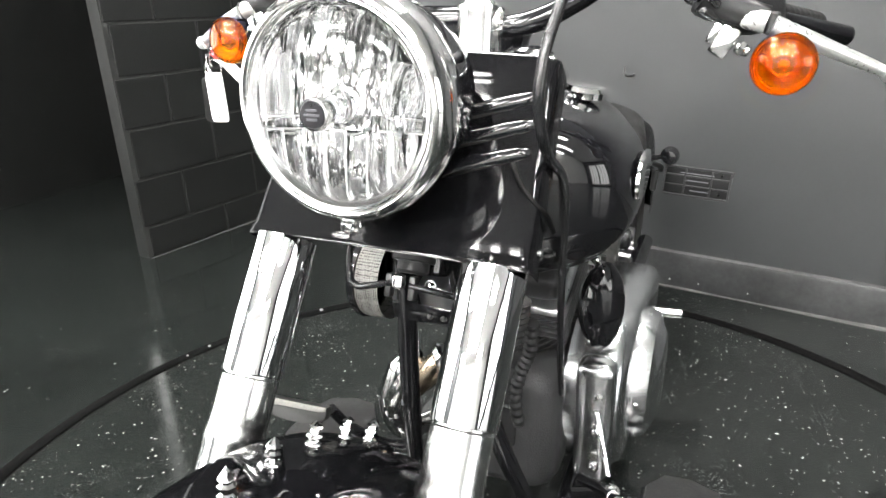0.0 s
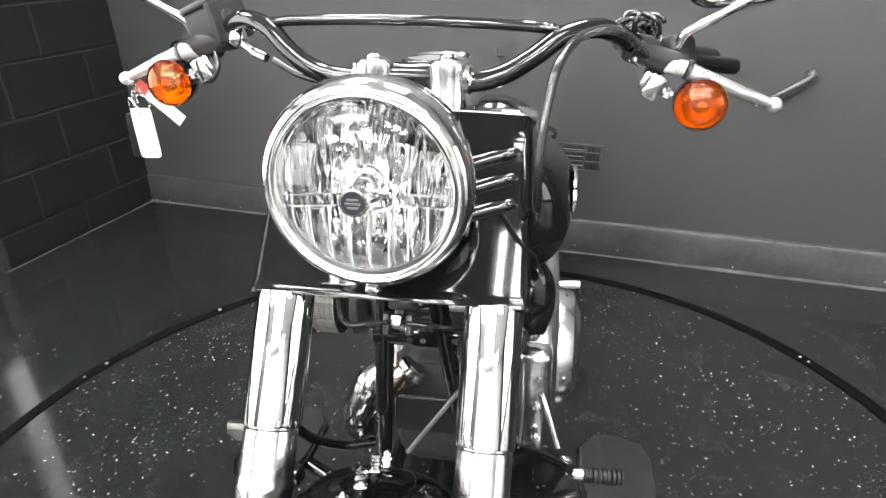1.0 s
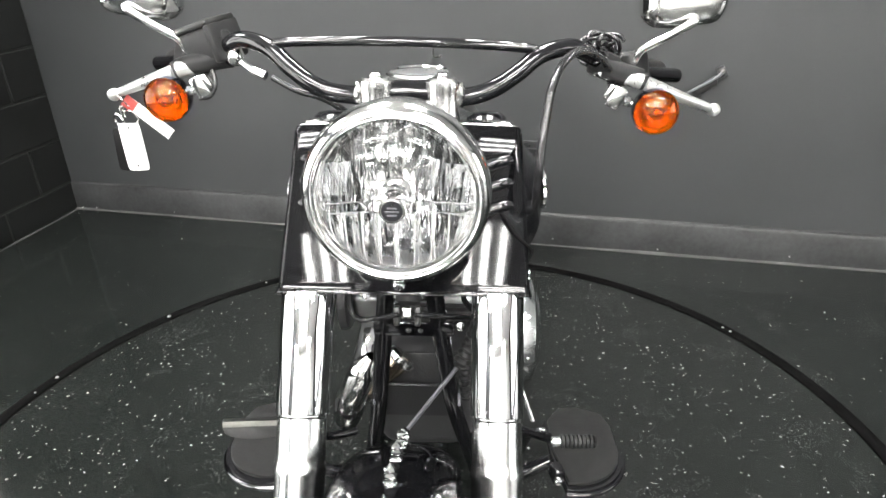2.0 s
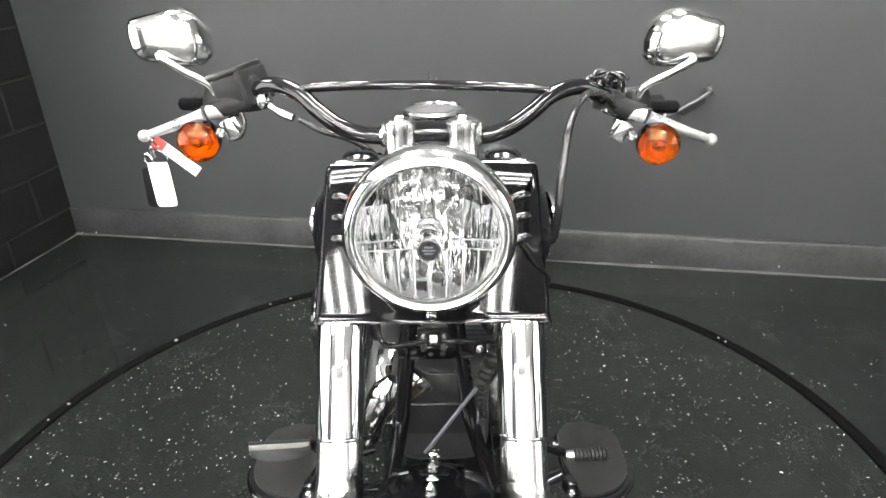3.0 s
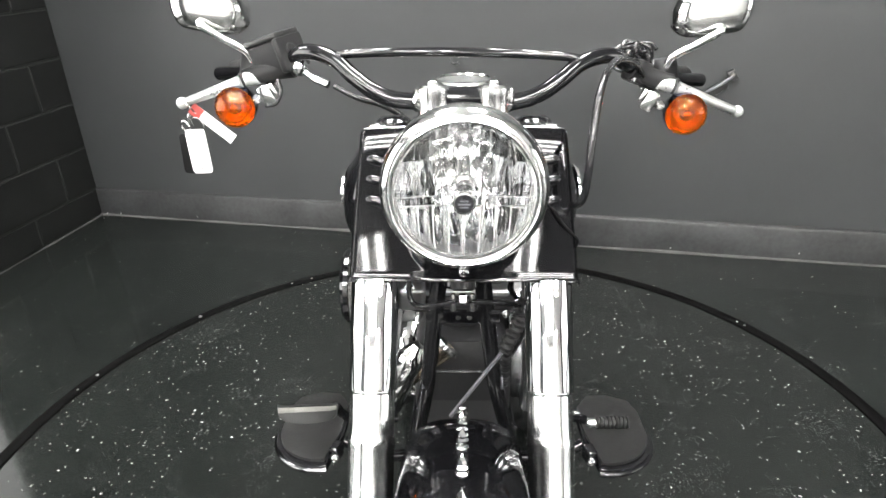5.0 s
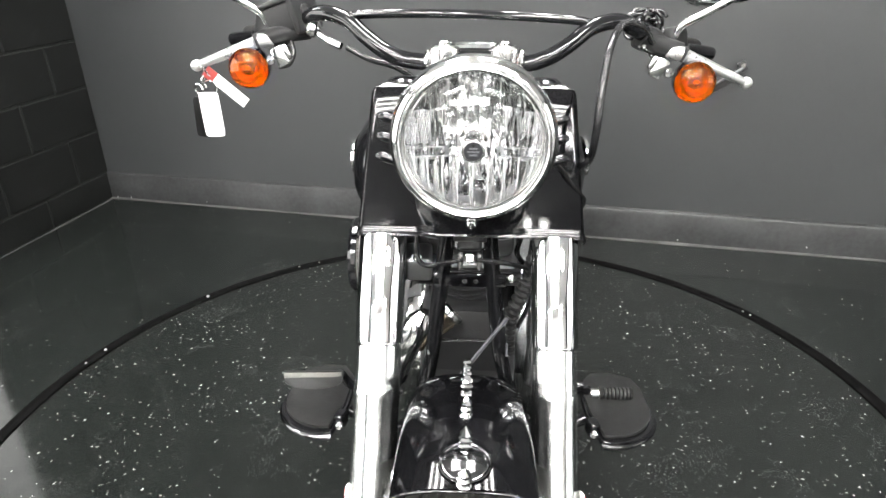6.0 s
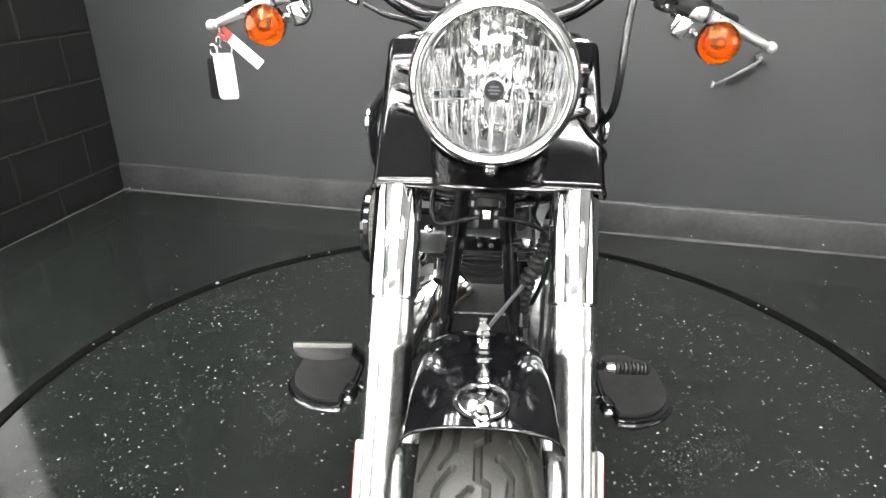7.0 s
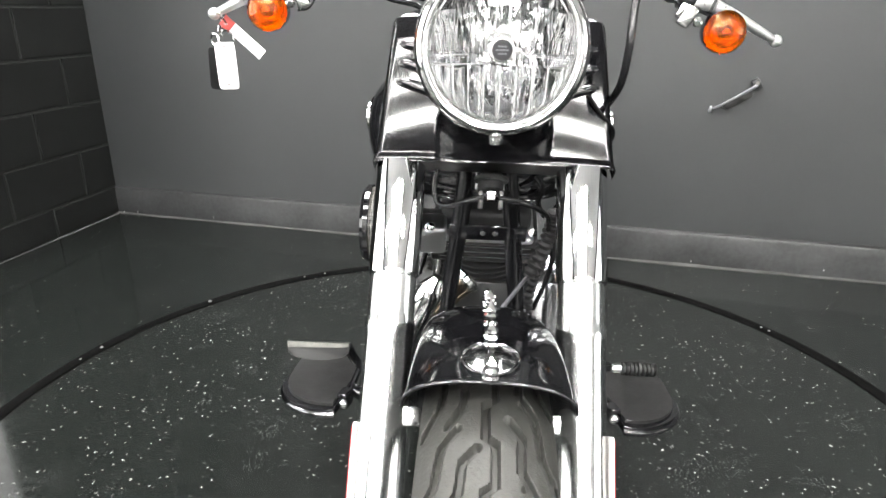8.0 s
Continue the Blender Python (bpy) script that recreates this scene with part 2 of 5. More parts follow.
def axes(axis):
    w = Vector(axis).normalized()
    u = w.orthogonal().normalized()
    return u, w.cross(u), w


def lathe(profile, origin, axis, seg=32, cap=False, bm=None):
    """profile: (radius, height along the axis)."""
    bm = bm or bmesh.new()
    u, v, w = axes(axis)
    o = Vector(origin)
    loops = []
    for r, h in profile:
        r = max(r, 1e-5)
        loops.append([o + w * h + (u * math.cos(a) + v * math.sin(a)) * r for a in (2 * math.pi * i / seg for i in range(seg))])
    rings(bm, loops, cap=cap)
    bmesh.ops.remove_doubles(bm, verts=bm.verts[:], dist=5e-5)
    return bm


def rod(a, b, r, seg=20, bevel=0.0, bm=None, r2=None):
    a, b = Vector(a), Vector(b)
    n = (b - a).length
    r2 = r if r2 is None else r2
    k = min(bevel, r * 0.9, n * 0.4)
    prof = [(0, 0), (r - k, 0), (r, k), (r2, n - k), (r2 - k, n), (0, n)] if k else [(0, 0), (r, 0), (r2, n), (0, n)]
    return lathe(prof, a, b - a, seg, bm=bm)


def spline(points, per=8):
    p = [Vector(q) for q in points]
    p = [2 * p[0] - p[1], *p, 2 * p[-1] - p[-2]]
    out = []
    for i in range(1, len(p) - 2):
        for k in range(per):
            t = k / per
            a, b, c, d = p[i - 1:i + 3]
            out.append(0.5 * (2 * b + (c - a) * t + (2 * a - 5 * b + 4 * c - d) * t * t + (3 * b - a - 3 * c + d) * t ** 3))
    out.append(p[-2])
    return out


def tube(points, r, seg=14, per=8, bm=None, smooth=True):
    """A round bar through the points; r: one radius, or a function of 0..1."""
    bm = bm or bmesh.new()
    pts = spline(points, per) if smooth and len(points) > 2 else [Vector(q) for q in points]
    loops, u = [], None
    for i, p in enumerate(pts):
        d = (pts[min(i + 1, len(pts) - 1)] - pts[max(i - 1, 0)]).normalized()
        u = d.orthogonal().normalized() if u is None else (u - d * u.dot(d)).normalized()
        v = d.cross(u)
        rr = r(i / (len(pts) - 1)) if callable(r) else r
        loops.append([p + (u * math.cos(a) + v * math.sin(a)) * rr for a in (2 * math.pi * k / seg for k in range(seg))])
    return rings(bm, loops)


def mirrored(points):
    return [(-x, y, z) for x, y, z in points]


def ball(c, r, seg=16, bm=None):
    bm = bm or bmesh.new()
    bmesh.ops.create_uvsphere(bm, u_segments=seg, v_segments=seg // 2, radius=r, matrix=Matrix.Translation(c))
    return bm


def bolt(c, axis, r, h, bm=None, sides=6):
    """A dome-headed bolt."""
    bm = lathe([(0, 0), (r * 1.35, 0), (r * 1.35, h * 0.2), (r, h * 0.22), (r, h * 0.7), (r * 0.75, h * 0.93), (0, h)], c, axis, 16, bm=bm)
    return bm


def slab(outline, axis_point, thickness, to_world, bm=None, bevel=0.0):
    """A plate from a 2D outline, put in place by the matrix to_world."""
    bm = bm or bmesh.new()
    a = [to_world @ Vector((x, y, 0)) for x, y in outline]
    b = [to_world @ Vector((x, y, thickness)) for x, y in outline]
    lo = [bm.verts.new(p) for p in a]
    hi = [bm.verts.new(p) for p in b]
    n = len(outline)
    bm.faces.new(lo[::-1])
    top = bm.faces.new(hi)
    for i in range(n):
        bm.faces.new((lo[i], lo[(i + 1) % n], hi[(i + 1) % n], hi[i]))
    if bevel:
        bmesh.ops.bevel(bm, geom=list(top.edges), offset=bevel, segments=2, profile=0.5, affect="EDGES")
    return bm


def ellipse(rx, ry, n=32, p=2.0):
    return [(rx * math.copysign(abs(math.cos(a)) ** (2 / p), math.cos(a)), ry * math.copysign(abs(math.sin(a)) ** (2 / p), math.sin(a)))
            for a in (2 * math.pi * i / n for i in range(n))]


# ---- the room ----
CORNER = Vector((-1.812, 2.333, 0))
BACK = Vector((3.064, -0.697, 0)).normalized()      # along the back wall
SIDE = Vector((-0.16, -0.987, 0)).normalized()      # along the block wall, towards the camera
CEIL = 3.0


def wall(name, a, b, thick, z0, z1, mat, label, kind="structure"):
    """An upright wall whose inner face runs from a to b; its thickness lies to the left of that way."""
    a, b = Vector(a), Vector(b)
    d = (b - a).normalized()
    n = Vector((-d.y, d.x, 0)) * thick
    bm = bmesh.new()
    lo = [p + Vector((0, 0, z0)) for p in (a, b, b + n, a + n)]
    hi = [p + Vector((0, 0, z1)) for p in (a, b, b + n, a + n)]
    rings(bm, [[tuple(p) for p in lo], [tuple(p) for p in hi]])
    return tagged(part(name, bm, mat), label, "wall", kind=kind)


floor = tagged(part("floor", box(0.5, -0.5, -0.05, 13, 13, 0.1), M_FLOOR), "dark grey epoxy showroom floor with pale flecks", "floor", kind="structure")
ceiling = tagged(part("ceiling", box(0.5, -0.5, CEIL + 0.06, 13, 13, 0.1), M_CEIL), "pale ceiling over the photo bay", "ceiling", kind="structure")

END = CORNER + SIDE * 0.84
RIGHT = CORNER + BACK * 6.0
back_n = Vector((-BACK.y, BACK.x, 0))
wall_back = wall("wall_back", CORNER - BACK * 0.2, RIGHT, 0.2, 0, CEIL, M_WALL, "plain charcoal painted wall behind the motorcycle")
# unseen stub, its length set by how much light it should block
wall_right = wall("wall_right", RIGHT, RIGHT + Vector((-0.22, -1, 0)) * 0.6, 0.2, 0, CEIL, M_WALL, "unseen dark wall stub, added to block light from the right")
# unseen pale wall behind the camera, added to brighten chrome reflections
wall_front = wall("wall_front", (6.6, -5.0, 0), (-5.4, -5.0, 0), -0.2, 0, CEIL, M_SHOWROOM, "unseen white wall behind the camera, added for bright reflections")
# glowing panes added on that wall as light and as bright streaks in chrome
for k, x in enumerate((-2.94, -1.50, -0.06, 1.38, 2.82)):
    w = tagged(new("window_%d" % (k + 1)), "tall daylit window of frosted glass in a dark frame", "window", kind="structure")
    w.location = (x, -4.98, 1.45)
    part("pane", box(0, 0, 0, 1.25, 0.02, 2.3), M_WINDOW, w)
    for dx in (-0.67, 0.0, 0.67):
        part("window_frame", box(dx, 0.03, 0, 0.09, 0.05, 2.4, bevel=0.006), M_FRAME, w)
    for dz in (-1.18, 1.18):
        part("window_frame", box(0, 0.03, dz, 1.24, 0.05, 0.06, bevel=0.006), M_FRAME, w)
# unseen; made dark so that floor and chrome edges reflect less
wall_far = wall("wall_far", (-3.4, -6.4, 0), (-3.4, 5.6, 0), 0.2, 0, CEIL, M_WALL, "unseen dark wall beyond the block wall, added to darken reflections")
# unseen black panel, cuts off the bright floor reflection at 1.25 m
dark_panel = wall("dark_panel", (-3.39, 0.95, 0), (-3.39, 5.3, 0), 0.012, 0, 1.25, M_BLOCK, "unseen black panel low on the wall, added to darken floor reflections")
# unseen; charcoal here keeps the tank and the right floor dark
wall_east = wall("wall_east", (6.2, -6.4, 0), (6.2, 5.6, 0), -0.2, 0, CEIL, M_WALL, "unseen dark wall across the room, added to darken reflections")
wall_north = wall("wall_north", (-4.8, 5.4, 0), (6.6, 5.4, 0), 0.2, 0, CEIL, M_SHOWROOM, "white showroom wall behind the bay")

# the low base of the back wall stands a little proud
bm = bmesh.new()
prof = [(0.0, 0.0), (-0.016, 0.0), (-0.015, 0.118), (-0.011, 0.128), (0.0, 0.134)]
loops = []
for d in [i * 0.25 for i in range(25)]:
    loops.append([tuple(CORNER + BACK * d + back_n * (o + 0.0015 * noise.noise((d * 3, h * 9, 1.7)) if o else 0.001) + Vector((0, 0, h))) for o, h in prof])
rings(bm, loops)
baseboard = tagged(part("baseboard", bm, M_BASE), "low dark grey painted base along the back wall", "baseboard", kind="structure")
# a pale line of dust and worn paint where walls meet the floor
bm = bmesh.new()
for a, d, n, length in ((CORNER, BACK, -back_n, 6.0), (CORNER, SIDE, None, 0.84)):
    n = n or Vector((0.987, -0.16, 0))
    off = 0.017 if d is BACK else 0.0125
    loops = []
    for i in range(int(length / 0.06) + 1):
        t = min(length, i * 0.06)
        w = (0.006 if d is BACK else 0.003) + 0.004 * noise.noise((t * 6, off * 90, 0.3))
        base = a + d * t + n * off
        loops.append([tuple(base), tuple(base + n * w * 1.3), tuple(base + n * w + Vector((0, 0, 0.003))), tuple(base + Vector((0, 0, w)))])
    rings(bm, loops)
tagged(part("floor_joint", bm, M_DUST), "pale dusty joint between wall and floor", "trim", kind="structure")
# chips and screws along its foot
for d, z, r in ((0.04, 0.008, 0.006), (0.12, 0.012, 0.006), (0.55, 0.02, 0.004), (2.28, 0.03, 0.004), (2.68, 0.018, 0.005), (3.14, 0.03, 0.005), (2.02, 0.028, 0.005), (2.12, 0.03, 0.004)):
    c = CORNER + BACK * d - back_n * 0.016 + Vector((0, 0, z))
    part("paint_chip", ball(c, r * 0.7, 8), M_CHIP, baseboard)

# windows of the showroom beyond the block wall and across the room
for k, (x, y, turn, wide) in enumerate(((-3.38, 2.93, 90, 0.74), (-3.38, 4.45, 90, 0.74), (-3.38, 0.0, 90, 1.5), (-3.38, -1.75, 90, 1.5), (6.18, -0.9, -90, 1.5), (6.18, -2.7, -90, 1.5))):
    w = tagged(new("window_%d" % (k + 6)), "daylit window of frosted glass in a dark frame", "window", kind="structure")
    high = wide < 1
    w.matrix_world = pose(x, y, 2.07 if high else 1.35, 0, 0, turn)
    tall = 1.5 if high else 2.3
    part("pane", box(0, 0, 0, wide, 0.02, tall), M_WINDOW_FAR if high else M_WINDOW, w)
    for dx in (-0.41, 0.41) if high else (-0.79, -0.25, 0.25, 0.79):
        part("window_frame", box(dx, -0.03, 0, 0.08, 0.05, tall + 0.12, bevel=0.006), M_FRAME, w)
    for dz in (-tall / 2 - 0.03, tall / 2 + 0.03):
        part("window_frame", box(0, -0.03, dz, wide, 0.05, 0.06, bevel=0.006), M_FRAME, w)

# the block wall: each block is a piece of its own, joints recessed
wall_blocks = wall("wall_blocks", END, CORNER, 0.07, 0, CEIL, M_MORTAR, "black painted concrete block wall beside the turntable")
wall_blocks.data.materials.append(M_BLOCK)
for poly in wall_blocks.data.polygons:
    if abs(poly.normal.dot(SIDE)) > 0.9:
        poly.material_index = 1
side_n = Vector((-SIDE.y, SIDE.x, 0))
inward = side_n if side_n.dot(Vector((1, 0, 0))) > 0 else -side_n
block_meshes = {}


def block_mesh(w, h):
    key = (round(w, 3), round(h, 3))
    if key not in block_meshes:
        me = bpy.data.meshes.new("concrete_block")
        b = box(w / 2, 0, h / 2, w, 0.014, h, bevel=0.004)
        b.to_mesh(me)
        b.free()
        me.materials.append(M_BLOCK)
        block_meshes[key] = me
    return block_meshes[key]


z, row = 0.0, 0
while z < CEIL - 0.02:
    top = 0.133 if row == 0 else 0.2065
    x = -0.21 if row % 2 else 0.0
    while x < 0.84:
        a, b = max(x, 0.0), min(x + 0.41, 0.84)
        if b - a > 0.03:
            h = min(top, CEIL - z)
            ob = new("concrete_block", block_mesh(b - a - 0.009, h - 0.009))
            p = CORNER + SIDE * (a + 0.0045) + Vector((0, 0, z + 0.0045)) - inward * 0.0015
            ang = math.degrees(math.atan2(SIDE.y, SIDE.x))
            ob.parent = wall_blocks
            ob.matrix_local = pose(*p, 0, 0, ang)
        x += 0.41
    z += top
    row += 1

# ---- the turntable ----
HUB = Vector((-0.075, 0.567, 0))
DECK_R = 1.100
turntable = thing("turntable", Matrix.Translation(HUB), "round dark flecked turntable deck set in the floor", "turntable")
deck = part("deck", lathe([(0, 0), (0, 0.004), (DECK_R - 0.004, 0.004), (DECK_R, 0.0)], (0, 0, 0), (0, 0, 1), 128), M_TABLE, turntable)
rim_profile = [(DECK_R, 0.0), (DECK_R, 0.006), (DECK_R + 0.006, 0.010), (DECK_R + 0.028, 0.010), (DECK_R + 0.034, 0.006), (DECK_R + 0.036, 0.0)]
part("edge_strip", lathe(rim_profile, (0, 0, 0), (0, 0, 1), 160), M_STRIP, turntable, "black rubber edge strip")
for ang, r in ((160.2, 0.007), (164.0, 0.005), (140.2, 0.009), (33.2, 0.006), (31.8, 0.006), (122, 0.006), (118, 0.006)):
    a = radians(ang)
    part("paint_chip", ball(((DECK_R + 0.012) * math.cos(a), (DECK_R + 0.012) * math.sin(a), 0.009), r * 0.75, 8), M_CHIP, turntable)

# ---- ceiling lamps ----
def ceiling_light():
    lamp = thing("ceiling_light", Matrix.Identity(4), "white ceiling troffer with bright fluorescent tubes", "ceiling light", "ceiling lights")
    bm = box(0, 0, 0.035, 1.22, 0.60, 0.03, bevel=0.004)
    part("housing", bm, M_TROFFER, lamp)
    for k in (-0.19, 0.0, 0.19):
        part("lamp_tube", box(0, k, 0.012, 1.205, 0.070, 0.022, bevel=0.006), M_TUBE, lamp)
    return lamp


first = ceiling_light()
spots = [(-0.95, -0.80), (1.15, -1.03), (-2.4, -2.7), (2.4, -2.7), (-2.4, -4.6), (2.4, -4.6), (-2.65, 0.8)]
lengthwise = [(-1.09, -2.42), (-0.19, -2.42), (0.72, -2.42), (-1.09, -3.65), (-0.19, -3.65), (0.72, -3.65), (-0.55, 1.15), (0.50, 1.02)]
first.matrix_world = pose(spots[0][0], spots[0][1], CEIL - 0.05)
for x, y in spots[1:]:
    copy_thing(first, pose(x, y, CEIL - 0.05))
for x, y in lengthwise:
    copy_thing(first, pose(x, y, CEIL - 0.05, 0, 0, 90))

# ---- fixtures on the back wall ----
def on_wall(x, z, out=0.0):
    """The place on the back wall's face at world x."""
    d = (x - CORNER.x) / BACK.x
    return CORNER + BACK * d - back_n * out + Vector((0, 0, z))


hook = thing("wall_lever", Matrix.Translation(on_wall(0.87, 0.645, 0)), "dark metal lever bracket fixed on the wall", "bracket")
o = on_wall(0.87, 0.645, 0)
q = lambda x, z, out: on_wall(x, z, out) - o
# the arm's pale grey carries the glint along the lever's top edge
part("arm", tube([q(0.797, 0.604, 0.034), q(0.815, 0.612, 0.046), q(0.86, 0.640, 0.050), q(0.905, 0.668, 0.046), q(0.936, 0.688, 0.030)], lambda t: 0.0030 + 0.0024 * t, 12), M_GREYMARK, hook, "light grey arm, the glint of its top edge put into the colour")
bm = slab([(-0.055, -0.004), (-0.040, -0.020), (0.046, -0.014), (0.055, 0.010), (0.050, 0.018), (-0.050, 0.006)], None, 0.012, Matrix.Translation(q(0.880, 0.638, 0.020)) @ Matrix.Rotation(radians(-13), 4, "Z") @ Matrix.Rotation(radians(-29), 4, "Y") @ Matrix.Rotation(radians(90), 4, "X"), bevel=0.002)
part("plate", bm, M_SATIN, hook, "black lever plate")
part("foot", box(*q(0.936, 0.690, 0.015), 0.026, 0.032, 0.036, (0, -29, -13), 0.004), M_CASTING, hook)
part("bolt", bolt(q(0.936, 0.694, 0.031), -back_n, 0.006, 0.005), M_WORN, hook)
part("tip", box(*q(0.797, 0.603, 0.034), 0.008, 0.014, 0.022, (0, 12, -13), 0.002), M_CAST_ALU, hook)
peg = thing("wall_hook", Matrix.Translation(on_wall(-0.02, 0.73, 0)), "small black screw hook in the wall", "hook")
o2 = on_wall(-0.02, 0.73, 0)
q2 = lambda x, z, out: on_wall(x, z, out) - o2
part("hook_wire", tube([q2(-0.02, 0.73, 0.0), q2(-0.02, 0.73, 0.03), q2(-0.035, 0.735, 0.04), q2(-0.04, 0.76, 0.03)], 0.004, 8), M_SATIN, peg)


# ---- the motorcycle: x across, y back, z up, leaning on its stand ----
bike = thing("motorcycle", pose(-0.0215, 0, 0, 0, 1.8, 0), "gloss black cruiser motorcycle with chrome front end on a turntable", "motorcycle")
UP = Vector((0, 0.557, 0.831))                 # along the fork


def fork_y(z):
    return 0.0100 + 0.67 * (z - 0.65)


# -- fork legs --
def fork_leg(s):
    top = Vector((s * 0.1100 - 0.002, fork_y(0.80), 0.80))
    k = 1 / 0.831
    leg = part("fork_leg", lathe([(0.0, 0.13 * k), (0.0258, 0.13 * k), (0.0258, 0.1605 * k), (0.0276, 0.1622 * k), (0.0278, 0.198 * k), (0.0282, 0.204 * k), (0.0292, 0.207 * k), (0.0292, 0.212 * k), (0.0282, 0.216 * k),
                                  (0.0280, 0.25 * k), (0.0284, 0.28 * k), (0.0290, 0.42 * k), (0.0310, 0.435 * k), (0.0310, 0.495 * k), (0.027, 0.505 * k), (0, 0.505 * k)], top, -UP, 48),
               M_LOWER, bike, "brushed alloy fork leg")
    part("fork_cover", lathe([(0.025, 0.046 * k), (0.0300, 0.046 * k), (0.0300, 0.1575 * k), (0.0295, 0.159 * k), (0.0262, 0.159 * k)], top, -UP, 56), M_COVER, leg, "polished tubular fork cover")
    # the reflector on the outer side
    c = Vector((s * 0.1405, fork_y(0.458) - 0.004, 0.458))
    part("reflector_holder", box(*c, 0.005, 0.024, 0.105, (-34, 0, 0), 0.002), M_FLOOR_MARK, leg, "white reflector holder")
    part("reflector", box(c.x + s * 0.0030, c.y + 0.002, c.z, 0.0025, 0.020, 0.096, (-34, 0, 0), 0.0015), M_REDLAMP, leg, "red side reflector")
    # fender lug
    part("fender_lug", box(s * 0.082, fork_y(0.508) - 0.002, 0.508, 0.026, 0.028, 0.022, (-34, 0, 0), 0.005), M_LOWER, leg)
    part("axle_clamp", box(s * 0.106, -0.203, 0.318, 0.054, 0.06, 0.06, (-34, 0, 0), 0.012), M_LOWER, leg)
    part("fork_cap", lathe([(0, 0), (0.024, 0), (0.024, 0.004), (0.018, 0.009), (0, 0.011)], Vector((s * 0.094, 0.216, 0.9255)), (0, 0.1, 0.99), 28), M_BLACK, leg, "black domed fork cap")
    return leg


for s in (-1, 1):
    fork_leg(s)

# -- the shroud behind the headlight --
N_UP = Vector((0, 0.1135, 0.159)).normalized()
N_OUT = Vector((0, -0.814, 0.581))
N_LEN = 0.1953


def shroud_point(x, s, back):
    return Vector((x, 0.0645, 0.772)) + N_UP * s - N_OUT * back


def shroud_section(s, grow=0.0):
    w = 0.1440 - 0.0085 * s / N_LEN + grow
    r, crown = 0.0105, 0.0070
    half = [(w, 0.034), (w, 0.028)]
    for k in range(9):
        a = radians(90 * k / 8)
        half.append((w - r + r * math.cos(a), -0.006 + crown + r - r * math.sin(a)))
    for f in (0.98, 0.94, 0.85, 0.65, 0.45, 0.22, 0.0):
        half.append(((w - r) * f, -0.006 + crown * f * f))
    return [(x, b - grow) for x, b in half] + [(-x, b - grow) for x, b in half[-2::-1]]


bm = bmesh.new()
loops = []
for s, grow in ((-0.009, 0.0012), (-0.0065, 0.0018), (-0.002, 0.0012), (0.003, 0.0), (0.005, 0), (0.009, 0), (0.04, 0), (0.08, 0), (0.12, 0), (0.16, 0), (N_LEN - 0.008, 0), (N_LEN - 0.002, -0.0015), (N_LEN, -0.006)):
    loops.append([tuple(shroud_point(x, s, b)) for x, b in shroud_section(s, grow)])
top_lid = [tuple(shroud_point(x * 0.96, N_LEN, max(b, 0.012) + 0.004)) for x, b in shroud_section(N_LEN, -0.006)]
loops.append(top_lid)
rings(bm, loops, closed=False)
bmesh.ops.solidify(bm, geom=bm.faces[:], thickness=0.0025)
shroud = part("fork_shroud", bm, M_BLACK, bike, "gloss black louvred fork shroud")
# bright metal on this rim stands in for the black edge's highlight
part("top_rim", tube([shroud_point(x, N_LEN - 0.0015, b + 0.0015) for x, b in shroud_section(N_LEN, -0.004)], 0.0028, 10, 2), M_RISER, shroud, "rolled rim, bright metal standing in for its highlight")
part("shroud_top", box(0, 0.208, 0.9225, 0.225, 0.050, 0.010, (-4, 0, 0), 0.005), M_BLACK, shroud)
for s in (-1, 1):
    for z0 in (0.0785, 0.1055, 0.1325):
        # a stamped hump; a solid black bar under it imitates the slit's shade
        inner, outer = (0.040, z0 - 0.0155), (0.1248, z0 + 0.0159)
        across = lambda f: inner[0] + (outer[0] - inner[0]) * f
        at = lambda f, up, deep: shroud_point(s * across(f), inner[1] + (outer[1] - inner[1]) * f + up, deep - 0.006 + 0.007 * (across(f) / 0.125) ** 2)
        pts = [at(0.0, 0.009, 0.009), at(0.14, 0.008, 0.0055), at(0.40, 0.0075, 0.0036), at(0.66, 0.007, 0.0032), at(0.89, 0.006, 0.0034), at(0.98, 0.005, 0.0070), at(1.035, 0.004, 0.013)]
        lv = part("louver", tube(pts, lambda t: 0.0080 * (0.55 + 0.45 * math.sin(math.pi * min(1, t * 0.9 + 0.1))), 16, 6), M_BLACK, shroud)
        part("slit", tube([at(0.12, 0, 0.0022), at(0.5, 0, 0.0014), at(0.92, 0, 0.0014), at(0.975, 0.0005, 0.003)], lambda t: 0.0028 - 0.001 * t, 8, 4), M_DEEP, lv, "black bar standing in for the shaded slit under the hump")
    part("bolt", bolt(shroud_point(s * 0.112, N_LEN + 0.001, 0.018), (0, 0.25, 1), 0.0130, 0.010), M_RISER, shroud, "chrome dome bolt")
    part("bolt", bolt(shroud_point(s * 0.1300, N_LEN - 0.016, 0.024), (s, 0, 0), 0.0048, 0.0045), M_CHROME, shroud, "chrome dome bolt")
    part("bolt", bolt(shroud_point(s * 0.1418, 0.016, 0.030), (s, 0, 0), 0.0048, 0.0045), M_CHROME, shroud, "chrome dome bolt")

# a thin wire from behind the headlight round the edge of the shroud
part("headlight_wire", tube([shroud_point(0.108, 0.090, 0.004), shroud_point(0.115, 0.080, -0.004), shroud_point(0.124, 0.066, -0.002), shroud_point(0.136, 0.054, 0.003), shroud_point(0.1455, 0.048, 0.016), shroud_point(0.147, 0.044, 0.05)], 0.0024, 10, 6), M_DEEP, bike, "thin black wire")

